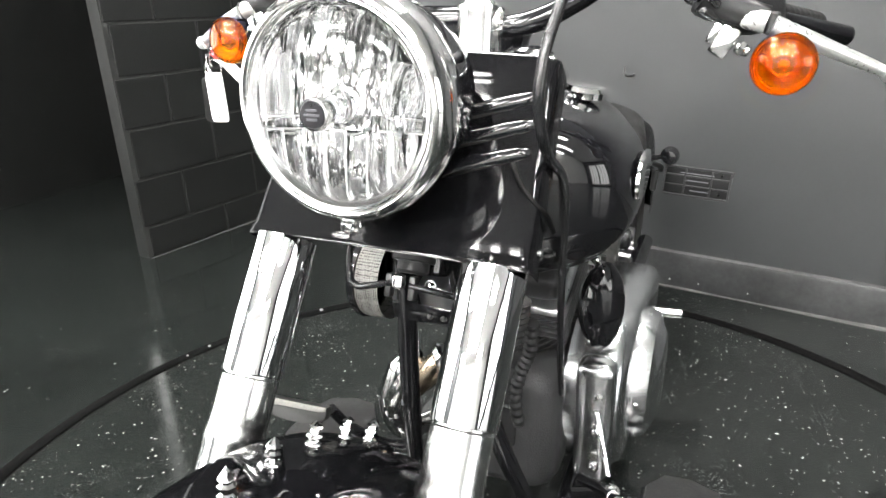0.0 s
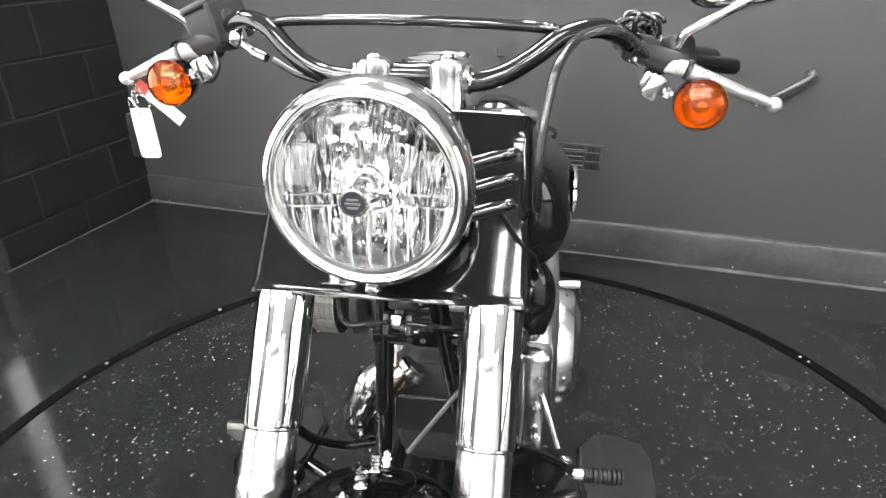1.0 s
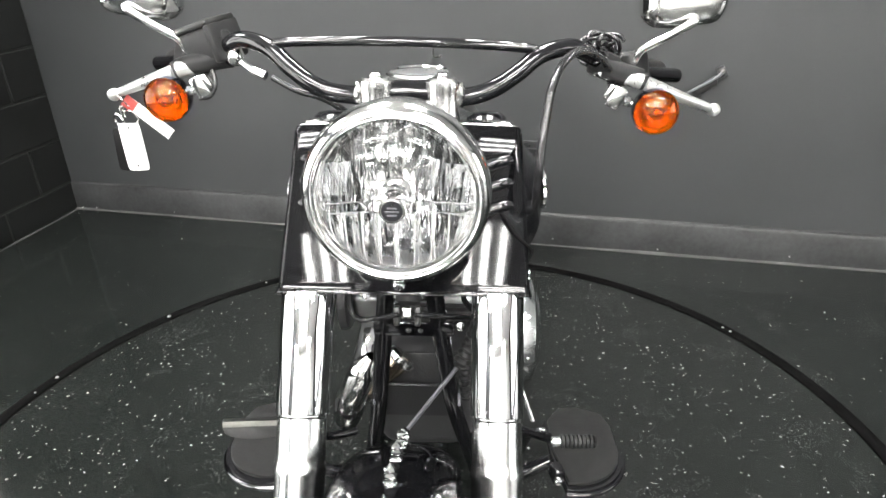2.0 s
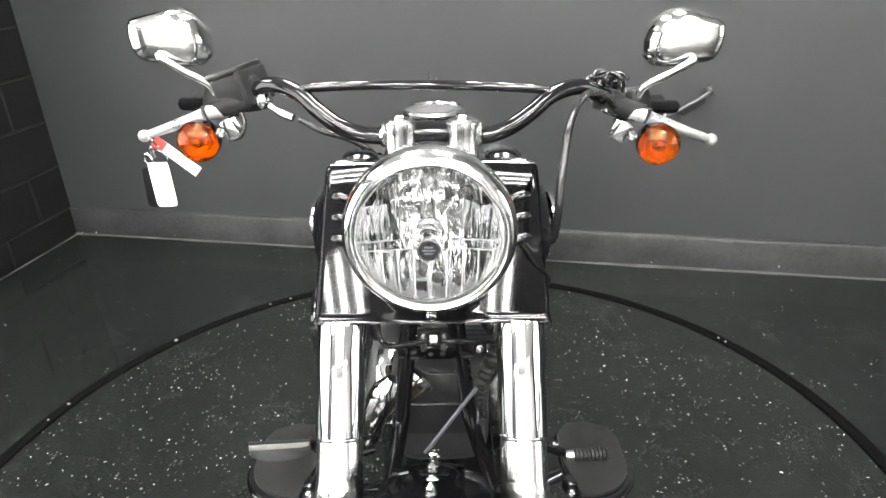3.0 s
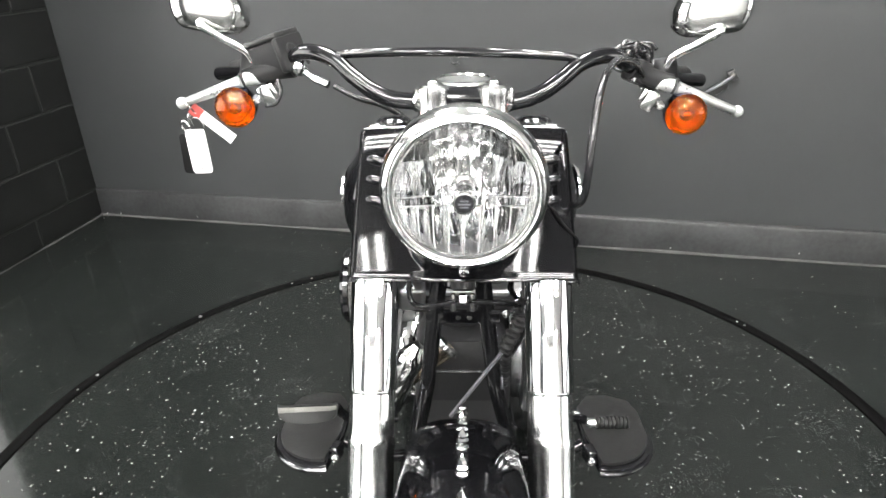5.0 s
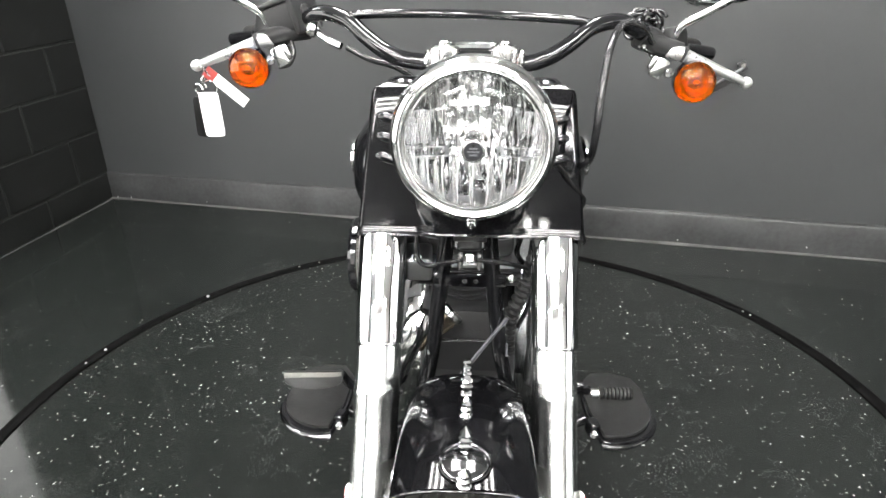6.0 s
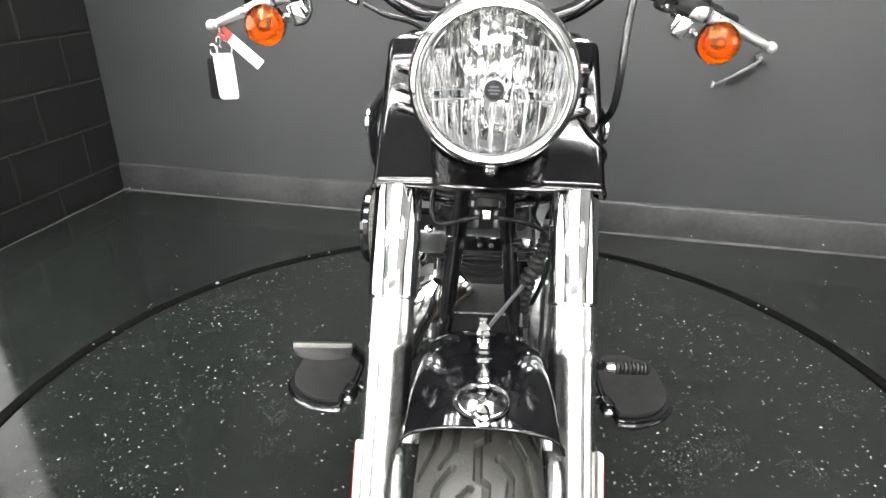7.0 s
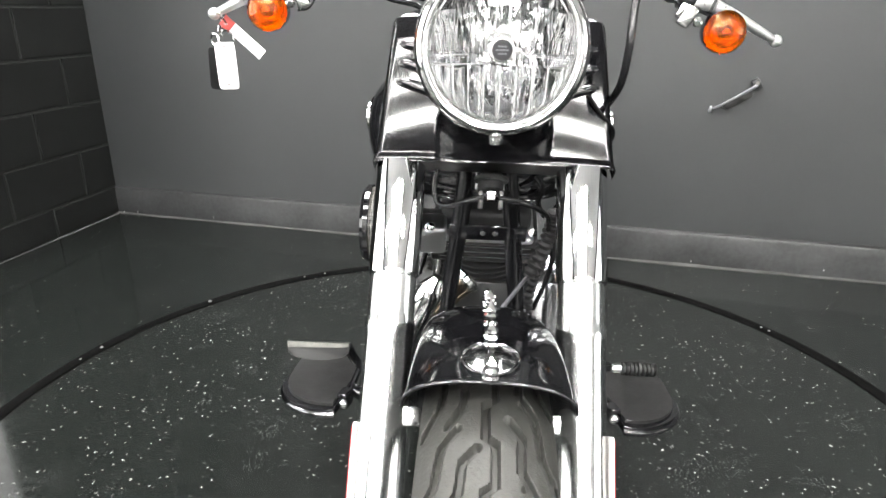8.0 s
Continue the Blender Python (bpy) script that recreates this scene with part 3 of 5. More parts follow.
# -- headlight --
HL = Vector((0.001, 0.022, 0.901))
FWD = Vector((0, -1, 0))
headlight = part("headlight", lathe([(0.0838, -0.026), (0.0838, -0.034), (0.083, -0.06), (0.075, -0.092), (0.055, -0.116), (0.025, -0.128), (0, -0.13)], HL, FWD, 56), M_BLACK, bike, "round headlight in a black shell")
trim = part("trim_ring", lathe([(0.0840, -0.026), (0.0875, -0.028), (0.0900, -0.024), (0.0928, -0.010), (0.0937, 0.0), (0.0930, 0.008), (0.0905, 0.015), (0.0870, 0.0195), (0.0840, 0.0205), (0.0820, 0.0195),
                                (0.0812, 0.0180), (0.0800, 0.0185), (0.0782, 0.0180), (0.0768, 0.0155), (0.0757, 0.0120), (0.075, 0.008)], HL, FWD, 96), M_SATIN_CHROME, headlight, "wide chrome trim ring")
# the lens: a shallow dome of clear glass
dome = [(0.0752 * math.sin(a), 0.012 + 0.033 * (math.cos(a) - math.cos(radians(80))) / (1 - math.cos(radians(80)))) for a in (radians(80) * i / 14 for i in range(14, -1, -1))]
k = 0.0752 / dome[0][0]
dome = [(r * k, h) for r, h in dome]
lens = part("lens", lathe(dome + [(r * 0.97, h - 0.0022) for r, h in dome[::-1]], HL, FWD, 64), M_GLASS, headlight, "clear domed lens")
lens.visible_shadow = False
# the silvered reflector: upright flutes below, broad facets above
def dish(x, z):
    return 0.010 - 0.038 * (1 - (x * x + z * z) / 0.0745 ** 2)


bm = bmesh.new()
tilt = random.Random(23)
BAND = 0.0128


def facets(width, z0, z1, lean, turn, bulge):
    """A row of upright facets between two heights, each leaning its own way, cut to the round of the dish."""
    count = int(0.152 / width + 0.5)
    for i in range(count):
        x0 = -0.0755 + 0.151 * i / count
        x1 = -0.0755 + 0.151 * (i + 1) / count
        tx, tz = tilt.uniform(-turn, turn), lean + tilt.uniform(-0.13, 0.13)
        cols = []
        for a in range(9):
            x = x0 + (x1 - x0) * a / 8
            lim = math.sqrt(max(0.0, 0.0756 ** 2 - x * x))
            lo, hi = max(z0, -lim), min(z1, lim)
            if hi - lo < 0.002:
                continue
            u = (a - 4) / 4
            col = []
            for c in range(9):
                z = lo + (hi - lo) * c / 8
                h = dish(x, z) + tx * (x - (x0 + x1) / 2) + tz * (z - (z0 + z1) / 2) - bulge * u * u
                col.append(bm.verts.new(HL + Vector((x, -min(h, 0.0132), z))))
            cols.append(col)
        for p, q in zip(cols, cols[1:]):
            for c in range(8):
                bm.faces.new((p[c], q[c], q[c + 1], p[c + 1]))


facets(BAND, -0.0756, -0.013, 0.0, 0.10, 0.0011)
facets(BAND * 1.5, -0.013, -0.004, -0.06, 0.12, 0.0008)
facets(BAND * 0.7, -0.004, 0.034, -0.30, 0.09, 0.0006)
facets(BAND * 0.7, 0.034, 0.0756, -0.85, 0.08, 0.0005)
part("reflector", bm, M_REFLECTOR, headlight, "fluted silver reflector", angle=26)
part("reflector_bowl", lathe([(0.0755, 0.010), (0.0735, -0.010), (0.062, -0.028), (0.036, -0.044), (0.0, -0.050)], HL, FWD, 56), M_RIB, headlight, "silver bowl behind the flutes")
# bright ribs between the flutes
for i in range(1, 12):
    x = -0.0755 + 0.151 * i / 12
    lim = math.sqrt(max(0.0, 0.0725 ** 2 - x * x))
    for z0, z1, r in ((-0.072, -0.0135, 0.0006), (0.006, 0.033, 0.00025), (0.035, 0.070, 0.00025)):
        lo, hi = max(z0, -lim), min(z1, lim)
        if hi - lo < 0.010 or (z0 > 0 and abs(x) < 0.02 and z0 < 0.03):
            continue
        pts = [HL + Vector((x, -dish(x, z) - 0.0012, z)) for z in (lo + (hi - lo) * k / 5 for k in range(6))]
        part("reflector_rib", tube(pts, r, 6, 2), M_RIB, headlight)
for s in (-1, 1):
    for z0, x0, r in ((-0.0125, 0.020, 0.0005), (-0.005, 0.024, 0.0003), (0.034, 0.03, 0.0002)):
        xs = [x0 + (math.sqrt(0.072 ** 2 - z0 ** 2) - x0) * k / 5 for k in range(6)]
        part("reflector_rib", tube([HL + Vector((s * x, -dish(x, z0) - 0.0014, z0 - 0.9 * x * x)) for x in xs], r, 6, 3), M_RIB, headlight)
part("bulb_socket", lathe([(0.010, -0.044), (0.0175, -0.040), (0.0180, -0.031), (0.0165, -0.028), (0.0125, -0.029), (0.0115, -0.022), (0.009, -0.021), (0.009, -0.044)], HL, FWD, 32), M_CHROME, headlight)
part("bulb", lathe([(0.0075, -0.034), (0.0085, -0.02), (0.0085, 0.0), (0.006, 0.008), (0, 0.010)], HL, FWD, 24), M_BULB, headlight)
badge = part("badge", lathe([(0.0105, 0.0405), (0.0105, 0.0472), (0.0098, 0.0482), (0.0, 0.0485)], HL, FWD, 32), M_DARKMARK, headlight, "small round dark badge with grey bars")
part("badge_ring", lathe([(0.0104, 0.0410), (0.0104, 0.0470), (0.0122, 0.0468), (0.0128, 0.0448), (0.0128, 0.0400)], HL, FWD, 32), M_SATIN_CHROME, badge, "chrome ring")
for dz, w in ((0.0035, 0.009), (0.0, 0.013), (-0.0035, 0.009)):
    part("badge_bar", box(HL.x, HL.y - 0.0486, HL.z + dz, w, 0.0012, 0.0016), M_GREYMARK, badge)
part("trim_screw", bolt(HL + Vector((0, -0.004, -0.0965)), (0, -0.8, -0.2), 0.0062, 0.010), M_CHROME, headlight, "chrome trim screw")
part("screw_lug", box(HL.x, HL.y + 0.006, HL.z - 0.0965, 0.016, 0.016, 0.012, (0, 0, 0), 0.003), M_CHROME, headlight)
part("headlight_mount", tube([(0, 0.10, 0.84), (0, 0.075, 0.82), (0, 0.06, 0.80)], 0.022, 16), M_BLACK, headlight)

# -- steering head, clamps and brake line --
part("steering_head", rod((0, 0.165, 0.70), (0, 0.245, 0.90), 0.028, 24, 0.004), M_BLACK, bike)
part("lower_clamp", box(0, 0.118, 0.768, 0.232, 0.090, 0.028, (-34, 0, 0), 0.010), M_SATIN, bike)
stem_nut = part("stem_nut", rod((0, 0.135, 0.712), (0, 0.146, 0.734), 0.017, 12, 0.003), M_CASTING, bike)
part("stem_washer", rod((0, 0.139, 0.724), (0, 0.142, 0.730), 0.023, 24, 0.001), M_CASTING, stem_nut)
line_block = part("brake_line_block", box(0, 0.104, 0.716, 0.012, 0.012, 0.015, (-20, 0, 0), 0.003), M_CHROME, bike, "chrome brake line block")
for s in (-1, 1):
    part("block_ear", box(s * 0.013, 0.110, 0.708, 0.007, 0.012, 0.024, (-20, 0, 0), 0.002), M_SATIN, line_block)
part("brake_line", tube([(-0.010, 0.106, 0.712), (-0.035, 0.112, 0.703), (-0.058, 0.122, 0.694), (-0.072, 0.130, 0.700), (-0.074, 0.136, 0.725), (-0.066, 0.14, 0.755)], 0.0036, 10), M_HOSE, bike)
part("brake_line", tube([(0.010, 0.106, 0.712), (0.034, 0.114, 0.706), (0.058, 0.132, 0.694), (0.080, 0.165, 0.672), (0.088, 0.205, 0.64)], 0.0036, 10), M_HOSE, bike)

# -- handlebar --
HALF_BAR = [(0.0, 0.225, 0.954), (0.072, 0.225, 0.9545), (0.109, 0.232, 0.963), (0.141, 0.247, 0.981), (0.171, 0.266, 1.001), (0.212, 0.290, 1.007), (0.250, 0.312, 0.990), (0.300, 0.350, 0.968), (0.400, 0.455, 0.945)]
bar = part("handlebar", tube(mirrored(HALF_BAR[:0:-1]) + HALF_BAR, 0.0112, 18, 10), M_BLACK, bike, "gloss black handlebar with a cross brace")
part("cross_brace", tube([(-0.168, 0.263, 1.003), (-0.150, 0.262, 1.009), (-0.075, 0.261, 1.0125), (0, 0.261, 1.0135), (0.075, 0.261, 1.0125), (0.150, 0.262, 1.009), (0.168, 0.263, 1.003)], 0.0062, 14, 8), M_BLACK, bar)
for s in (-1, 1):
    part("brace_weld", ball((s * 0.163, 0.2635, 1.0045), 0.0085, 12), M_BLACK, bar)
for s in (-1, 1):
    riser = part("riser", lathe([(0, 0), (0.0235, 0), (0.0225, 0.01), (0.0205, 0.03), (0.0205, 0.048), (0.0215, 0.052), (0.0215, 0.060), (0.018, 0.064), (0, 0.064)], (s * 0.0405, 0.212, 0.912), (0, 0.12, 0.99), 28), M_RISER, bike, "chrome handlebar riser")
    part("riser_cap", box(s * 0.0405, 0.224, 0.958, 0.038, 0.046, 0.036, (0, 0, 0), 0.012, 4), M_RISER, riser)
    part("bolt", bolt((s * 0.0405, 0.216, 0.975), (0, 0, 1), 0.0080, 0.008), M_CHROME, riser)
    part("collar", rod((s * 0.0605, 0.225, 0.955), (s * 0.067, 0.225, 0.955), 0.0165, 24, 0.003), M_CHROME, riser)
part("bar_clamp", rod((-0.030, 0.2235, 0.957), (0.030, 0.2235, 0.957), 0.0155, 24, 0.003), M_BLACK, bike, "gloss black clamp over the bar")

# -- controls, once for each side --
def lever(s, perch):
    pts = [(s * 0.318, 0.316, 0.960), (s * 0.352, 0.324, 0.947), (s * 0.392, 0.343, 0.931), (s * 0.4335, 0.365, 0.915)]
    lv = part("lever", tube(pts, lambda t: 0.0096 - 0.0036 * t - 0.0012 * max(0, t - 0.85) / 0.15, 14, 8), M_LEVER, perch, "silver hand lever")
    part("lever_root", tube([(s * 0.286, 0.322, 0.968), (s * 0.296, 0.317, 0.966), (s * 0.313, 0.315, 0.962)], lambda t: 0.0080 + 0.0030 * min(1, t * 2), 14, 8), M_LEVER, lv)
    part("lever_tip", ball((s * 0.4345, 0.3655, 0.9145), 0.0094, 16), M_LEVER, lv)
    part("lever_pivot", rod((s * 0.318, 0.318, 0.972), (s * 0.318, 0.318, 0.950), 0.0062, 14, 0.002), M_CASTING, lv)


def mirror(s):
    m = part("mirror", tube([(s * 0.299, 0.333, 0.972), (s * 0.304, 0.330, 0.988), (s * 0.312, 0.326, 1.002), (s * 0.340, 0.318, 1.020), (s * 0.366, 0.312, 1.038), (s * 0.371, 0.322, 1.043)],
                          0.0058, 14, 8), M_CHROME, bike, "chrome rear view mirror")
    part("stem_nut", rod((s * 0.300, 0.335, 0.962), (s * 0.302, 0.335, 0.980), 0.009, 6, 0.002), M_CHROME, m)
    # a rounded, tapering shell; the wide end points outwards
    outline = [(-0.056, -0.0034), (-0.049, 0.017), (-0.032, 0.034), (-0.0085, 0.0415), (0.0153, 0.037), (0.047, 0.029), (0.0555, 0.0215), (0.0575, 0.004), (0.0545, -0.015), (0.0435, -0.031), (0.016, -0.0365), (-0.0187, -0.0405), (-0.039, -0.038), (-0.0525, -0.0255)]
    ol = [Vector((x, z, 0)) for x, z in outline]
    ol = [v.to_2d() for v in spline([*ol, ol[0]], 4)[:-1]]
    bm = bmesh.new()
    c = Vector((s * 0.362, 0.352, 1.0635 + s * 0.0020))
    loops = []
    for back, f in ((0.004, 0.94), (0.002, 1.0), (-0.004, 1.0), (-0.010, 0.98), (-0.018, 0.93), (-0.025, 0.86), (-0.030, 0.76), (-0.0332, 0.60), (-0.0345, 0.28)):
        loops.append([(c.x + s * (v.x * f + 0.014 * (1 - f)), c.y + back, c.z + v.y * f + 0.004 * (1 - f)) for v in ol])
    rings(bm, loops)
    shell = part("mirror_shell", bm, M_SATIN_CHROME, m, "rounded chrome mirror shell", angle=60)
    part("mirror_glass", slab([(v.x * s * 0.93, v.y * 0.93) for v in ol], None, 0.001, Matrix.Translation((c.x, c.y + 0.0046, c.z)) @ Matrix.Rotation(radians(90), 4, "X") @ Matrix.Diagonal((1, 1, -1, 1))), M_MIRROR, shell)
    return m


def turn_signal(s):
    c = Vector((s * 0.327 + 0.003 + 0.003 * s, 0.300, 0.925))
    sig = part("turn_signal", lathe([(0.0300, 0.004), (0.0302, -0.004), (0.0285, -0.018), (0.022, -0.036), (0.010, -0.048), (0, -0.05)], c, FWD, 36), M_BLACK, bike, "round amber turn signal in a black bullet housing")
    part("signal_reflector", lathe([(0.0285, 0.004), (0.0260, -0.002), (0.0200, -0.009), (0.0120, -0.014), (0.0, -0.016)], c, FWD, 40), M_AMBER_IN, sig)
    part("bulb", lathe([(0.007, -0.016), (0.0078, -0.004), (0.0070, 0.002), (0.004, 0.006), (0, 0.007)], c, FWD, 20), M_AMBER_IN, sig)
    prof = [(0.0294, 0.003), (0.0297, 0.006), (0.0291, 0.0084), (0.0284, 0.0070), (0.0279, 0.0100), (0.0271, 0.0112), (0.0266, 0.0094), (0.0260, 0.0122), (0.0250, 0.0134), (0.0246, 0.0118), (0.0239, 0.0144), (0.0210, 0.0168), (0.0160, 0.0196), (0.0105, 0.0216), (0.005, 0.0226), (0, 0.0229)]
    shell = [(max(0.0, r - 0.0016 * min(1, r / 0.02)), h - 0.0017) for r, h in prof]
    ln = part("lens", lathe(prof + shell[::-1], c, FWD, 48), M_AMBER, sig, "ringed amber lens", angle=30)
    ln.visible_shadow = False
    part("stem", rod((s * 0.301, 0.302, 0.934), (s * 0.288, 0.302, 0.939), 0.0052, 12, 0.001), M_CHROME, sig)
    part("stem_nut", rod((s * 0.297, 0.302, 0.9355), (s * 0.291, 0.302, 0.9378), 0.0075, 6, 0.001), M_CHROME, sig)
    part("clamp", box(s * 0.277, 0.303, 0.944, 0.020, 0.026, 0.030, (0, s * 28, 0), 0.004), M_CHROME, sig, "polished signal clamp")
    part("clamp_side", box(s * 0.267, 0.300, 0.952, 0.010, 0.022, 0.022, (0, s * 28, 0), 0.004), M_CHROME, sig)


def grip(s):
    a, b = Vector((s * 0.286, 0.346, 0.974)), Vector((s * 0.366, 0.436, 0.955))
    d = (b - a).normalized()
    prof = [(0.0113, 0.0)]
    n = (b - a).length
    for k in range(14):
        h = n * k / 14
        prof += [(0.0149, h), (0.0153, h + 0.002), (0.0153, h + n / 14 - 0.002)]
    prof += [(0.0142, n), (0.0118, n + 0.004), (0, n + 0.005)]
    part("grip", lathe(prof, a, d, 22), M_RUBBER, bike, "ribbed black rubber grip")


for s in (-1, 1):
    mirror(s)
    turn_signal(s)
    grip(s)

# brake side: fluid reservoir and its fitting
RES = pose(-0.270, 0.327, 0.995, 6, -17, -30)
on_res = lambda x, y, z: RES @ Vector((x, y, z))
res = part("brake_master_cylinder", box(*on_res(0.005, 0, 0), 0.066, 0.046, 0.044, (6, -17, -30), 0.006, 3), M_MATT, bike, "dark grey brake fluid reservoir")
part("reservoir_cap", box(*on_res(0.0045, 0, 0.0250), 0.070, 0.050, 0.009, (6, -17, -30), 0.0035, 2), M_SATIN, res)
part("end_flange", box(*on_res(0.035, 0, -0.002), 0.012, 0.053, 0.050, (6, -17, -30), 0.004), M_MATT, res)
part("sight_glass", lathe([(0, 0), (0.0085, 0), (0.0085, 0.003), (0.0062, 0.0032), (0.006, 0.002), (0, 0.002)], on_res(0.0405, -0.004, 0.003), RES.to_3x3() @ Vector((1, 0, 0)), 24), M_CASTING, res)
part("cylinder_body", tube([(-0.238, 0.308, 0.984), (-0.270, 0.314, 0.976), (-0.315, 0.324, 0.963)], lambda t: 0.0165 - 0.004 * t, 16, 6), M_MATT, res)
part("banjo_bolt", ball((-0.2275, 0.300, 0.9840), 0.0128, 16), M_CHROME, res)
part("line_fitting", tube([(-0.223, 0.298, 0.980), (-0.205, 0.290, 0.970), (-0.184, 0.282, 0.963)], lambda t: 0.0042 + 0.0016 * (t > 0.55), 12, 6), M_CHROME, res)
lever(-1, res)
part("brake_line", tube([(-0.184, 0.282, 0.963), (-0.150, 0.268, 0.949), (-0.110, 0.255, 0.940), (-0.075, 0.252, 0.915), (-0.06, 0.25, 0.88)], 0.0042, 12), M_HOSE, bike)
part("switch_housing", box(-0.300, 0.352, 0.975, 0.050, 0.044, 0.046, (0, 14, 45), 0.010, 3), M_MATT, bike)
part("switch_wire", tube([(-0.262, 0.305, 0.965), (-0.258, 0.300, 0.948), (-0.266, 0.296, 0.932), (-0.282, 0.298, 0.928)], 0.0032, 10), M_HOSE, bike)

# clutch side: perch, cable and a tangle of wires
perch = part("clutch_perch", tube([(0.250, 0.312, 0.985), (0.275, 0.318, 0.975), (0.312, 0.322, 0.964)], 0.0135, 16, 6), M_MATT, bike, "dark clutch perch")
part("perch_clamp", box(0.262, 0.325, 0.980, 0.028, 0.036, 0.034, (0, 20, 30), 0.006), M_MATT, perch)
part("cable_ferrule", rod((0.268, 0.318, 0.967), (0.250, 0.308, 0.976), 0.0072, 14, 0.002), M_ALU, perch)
lever(1, perch)
part("switch_housing", box(0.300, 0.352, 0.972, 0.050, 0.044, 0.044, (0, -14, -45), 0.010, 3), M_MATT, bike)
part("clutch_cable", tube([(0.258, 0.308, 0.970), (0.235, 0.270, 0.994), (0.205, 0.222, 1.008), (0.175, 0.150, 1.008), (0.157, 0.102, 0.990), (0.150, 0.083, 0.962), (0.146, 0.071, 0.935), (0.1445, 0.068, 0.900), (0.1455, 0.098, 0.858), (0.1430, 0.175, 0.818), (0.130, 0.255, 0.755), (0.120, 0.31, 0.62), (0.112, 0.37, 0.50), (0.10, 0.45, 0.40)],
                          0.0047, 12), M_HOSE, bike, "black clutch cable")
rnd = random.Random(5)
for k in range(12):
    c = Vector((0.258 + rnd.uniform(-0.010, 0.010), 0.330 + rnd.uniform(-0.008, 0.012), 0.998 + rnd.uniform(-0.008, 0.006)))
    rx, rz, ph, tilt = rnd.uniform(0.012, 0.022), rnd.uniform(0.010, 0.018), rnd.uniform(0, 6), rnd.uniform(-0.5, 0.5)
    pts = []
    for i in range(9):
        a = ph + i / 9 * 5.2
        pts.append(c + Vector((rx * math.cos(a), 0.010 * math.sin(a * 1.7 + k), rz * math.sin(a) + tilt * rx * math.cos(a))))
    part("wire", tube(pts, 0.0028, 8, 5), M_HOSE, bike)

# -- front fender --
AX = Vector((0, -0.205, 0.318))
F_R = 0.350


def fender_point(ang, x, drop):
    a = radians(ang)
    r = F_R - drop
    return Vector((x, AX.y + r * math.sin(a), AX.z + r * math.cos(a)))


def fender_section(ang):
    """(x, drop) from one skirt over the crown to the other."""
    f = (ang + 10.0) / 24
    crown = 0.026 + 0.010 * min(1, max(0, f))
    skirt = 0.025 + 0.080 * min(1, max(0, f)) ** 0.9
    w = 0.0690
    half = [(w + 0.0015, skirt), (w + 0.0005, skirt * 0.72 + 0.008)]
    for k in range(0, 10):
        a = k / 9 * math.pi / 2
        half.append((w * math.cos(a) ** 0.80, crown * (1 - math.sin(a) ** 0.95)))
    return half + [(-x, d) for x, d in half[-2::-1]]


bm = bmesh.new()
loops = []
for ang in [-9.5, -9.3, -8.9] + [-8.5 + i * 4 for i in range(28)]:
    lip = 0.003 if ang < -9.4 else (0.002 if ang < -9.2 else 0)
    loops.append([tuple(fender_point(ang, x * (1 + lip * 8), d - lip)) for x, d in fender_section(ang)])
rings(bm, loops, closed=False)
bmesh.ops.solidify(bm, geom=bm.faces[:], thickness=0.003)
fender = part("front_fender", bm, M_BLACK, bike, "gloss black front fender with a chrome crest")
part("rolled_lip", tube([fender_point(-9.5, x * 1.02, d - 0.001) for x, d in fender_section(-9.5)], 0.0017, 10, 3), M_BLACK, fender)


def out_at(ang):
    a = radians(ang)
    return Vector((0, math.sin(a), math.cos(a)))


med = part("medallion", lathe([(0.0245, -0.002), (0.0252, 0.0005), (0.0246, 0.0020), (0.0236, 0.0024), (0.0226, 0.0016), (0.0220, 0.0006), (0.0216, 0.0014), (0.0206, 0.0016), (0.0200, 0.0004)], fender_point(-4.2, 0, 0.0006), out_at(-4.2), 40), M_STALK, fender, "round chrome medallion with a dark bowl")
part("bowl", lathe([(0.0204, 0.0008), (0.0150, 0.0026), (0.008, 0.0040), (0, 0.0045)], fender_point(-4.2, 0, 0.0006), out_at(-4.2), 32), M_STALK, med)
for ang, h in ((42.0, 0.020), (33.5, 0.020), (24.5, 0.020), (15.5, 0.022), (7.3, 0.024), (-0.4, 0.024), (-8.2, 0.022)):
    part("spike", lathe([(0, 0), (0.0070, 0), (0.0070, 0.002), (0.0046, 0.004), (0.0046, 0.006), (0.0068, 0.0075), (0.0068, 0.0095), (0.0044, 0.0115), (0.0044, 0.013), (0.0062, 0.0145), (0.0054, 0.0165), (0, h)], fender_point(ang, 0, 0.001), out_at(ang), 8), M_CHROME, fender, "faceted chrome spike", angle=20)
    part("spike_base", lathe([(0.0074, 0), (0.0070, 0.002), (0.0055, 0.003), (0, 0.003)], fender_point(ang, 0, 0.001), out_at(ang), 20), M_CHROME, fender)
for s in (-1, 1):
    part("bolt", bolt(fender_point(14, s * 0.046, 0.010), out_at(14) + Vector((s * 0.5, 0, 0)), 0.0022, 0.003), M_CHROME, fender)

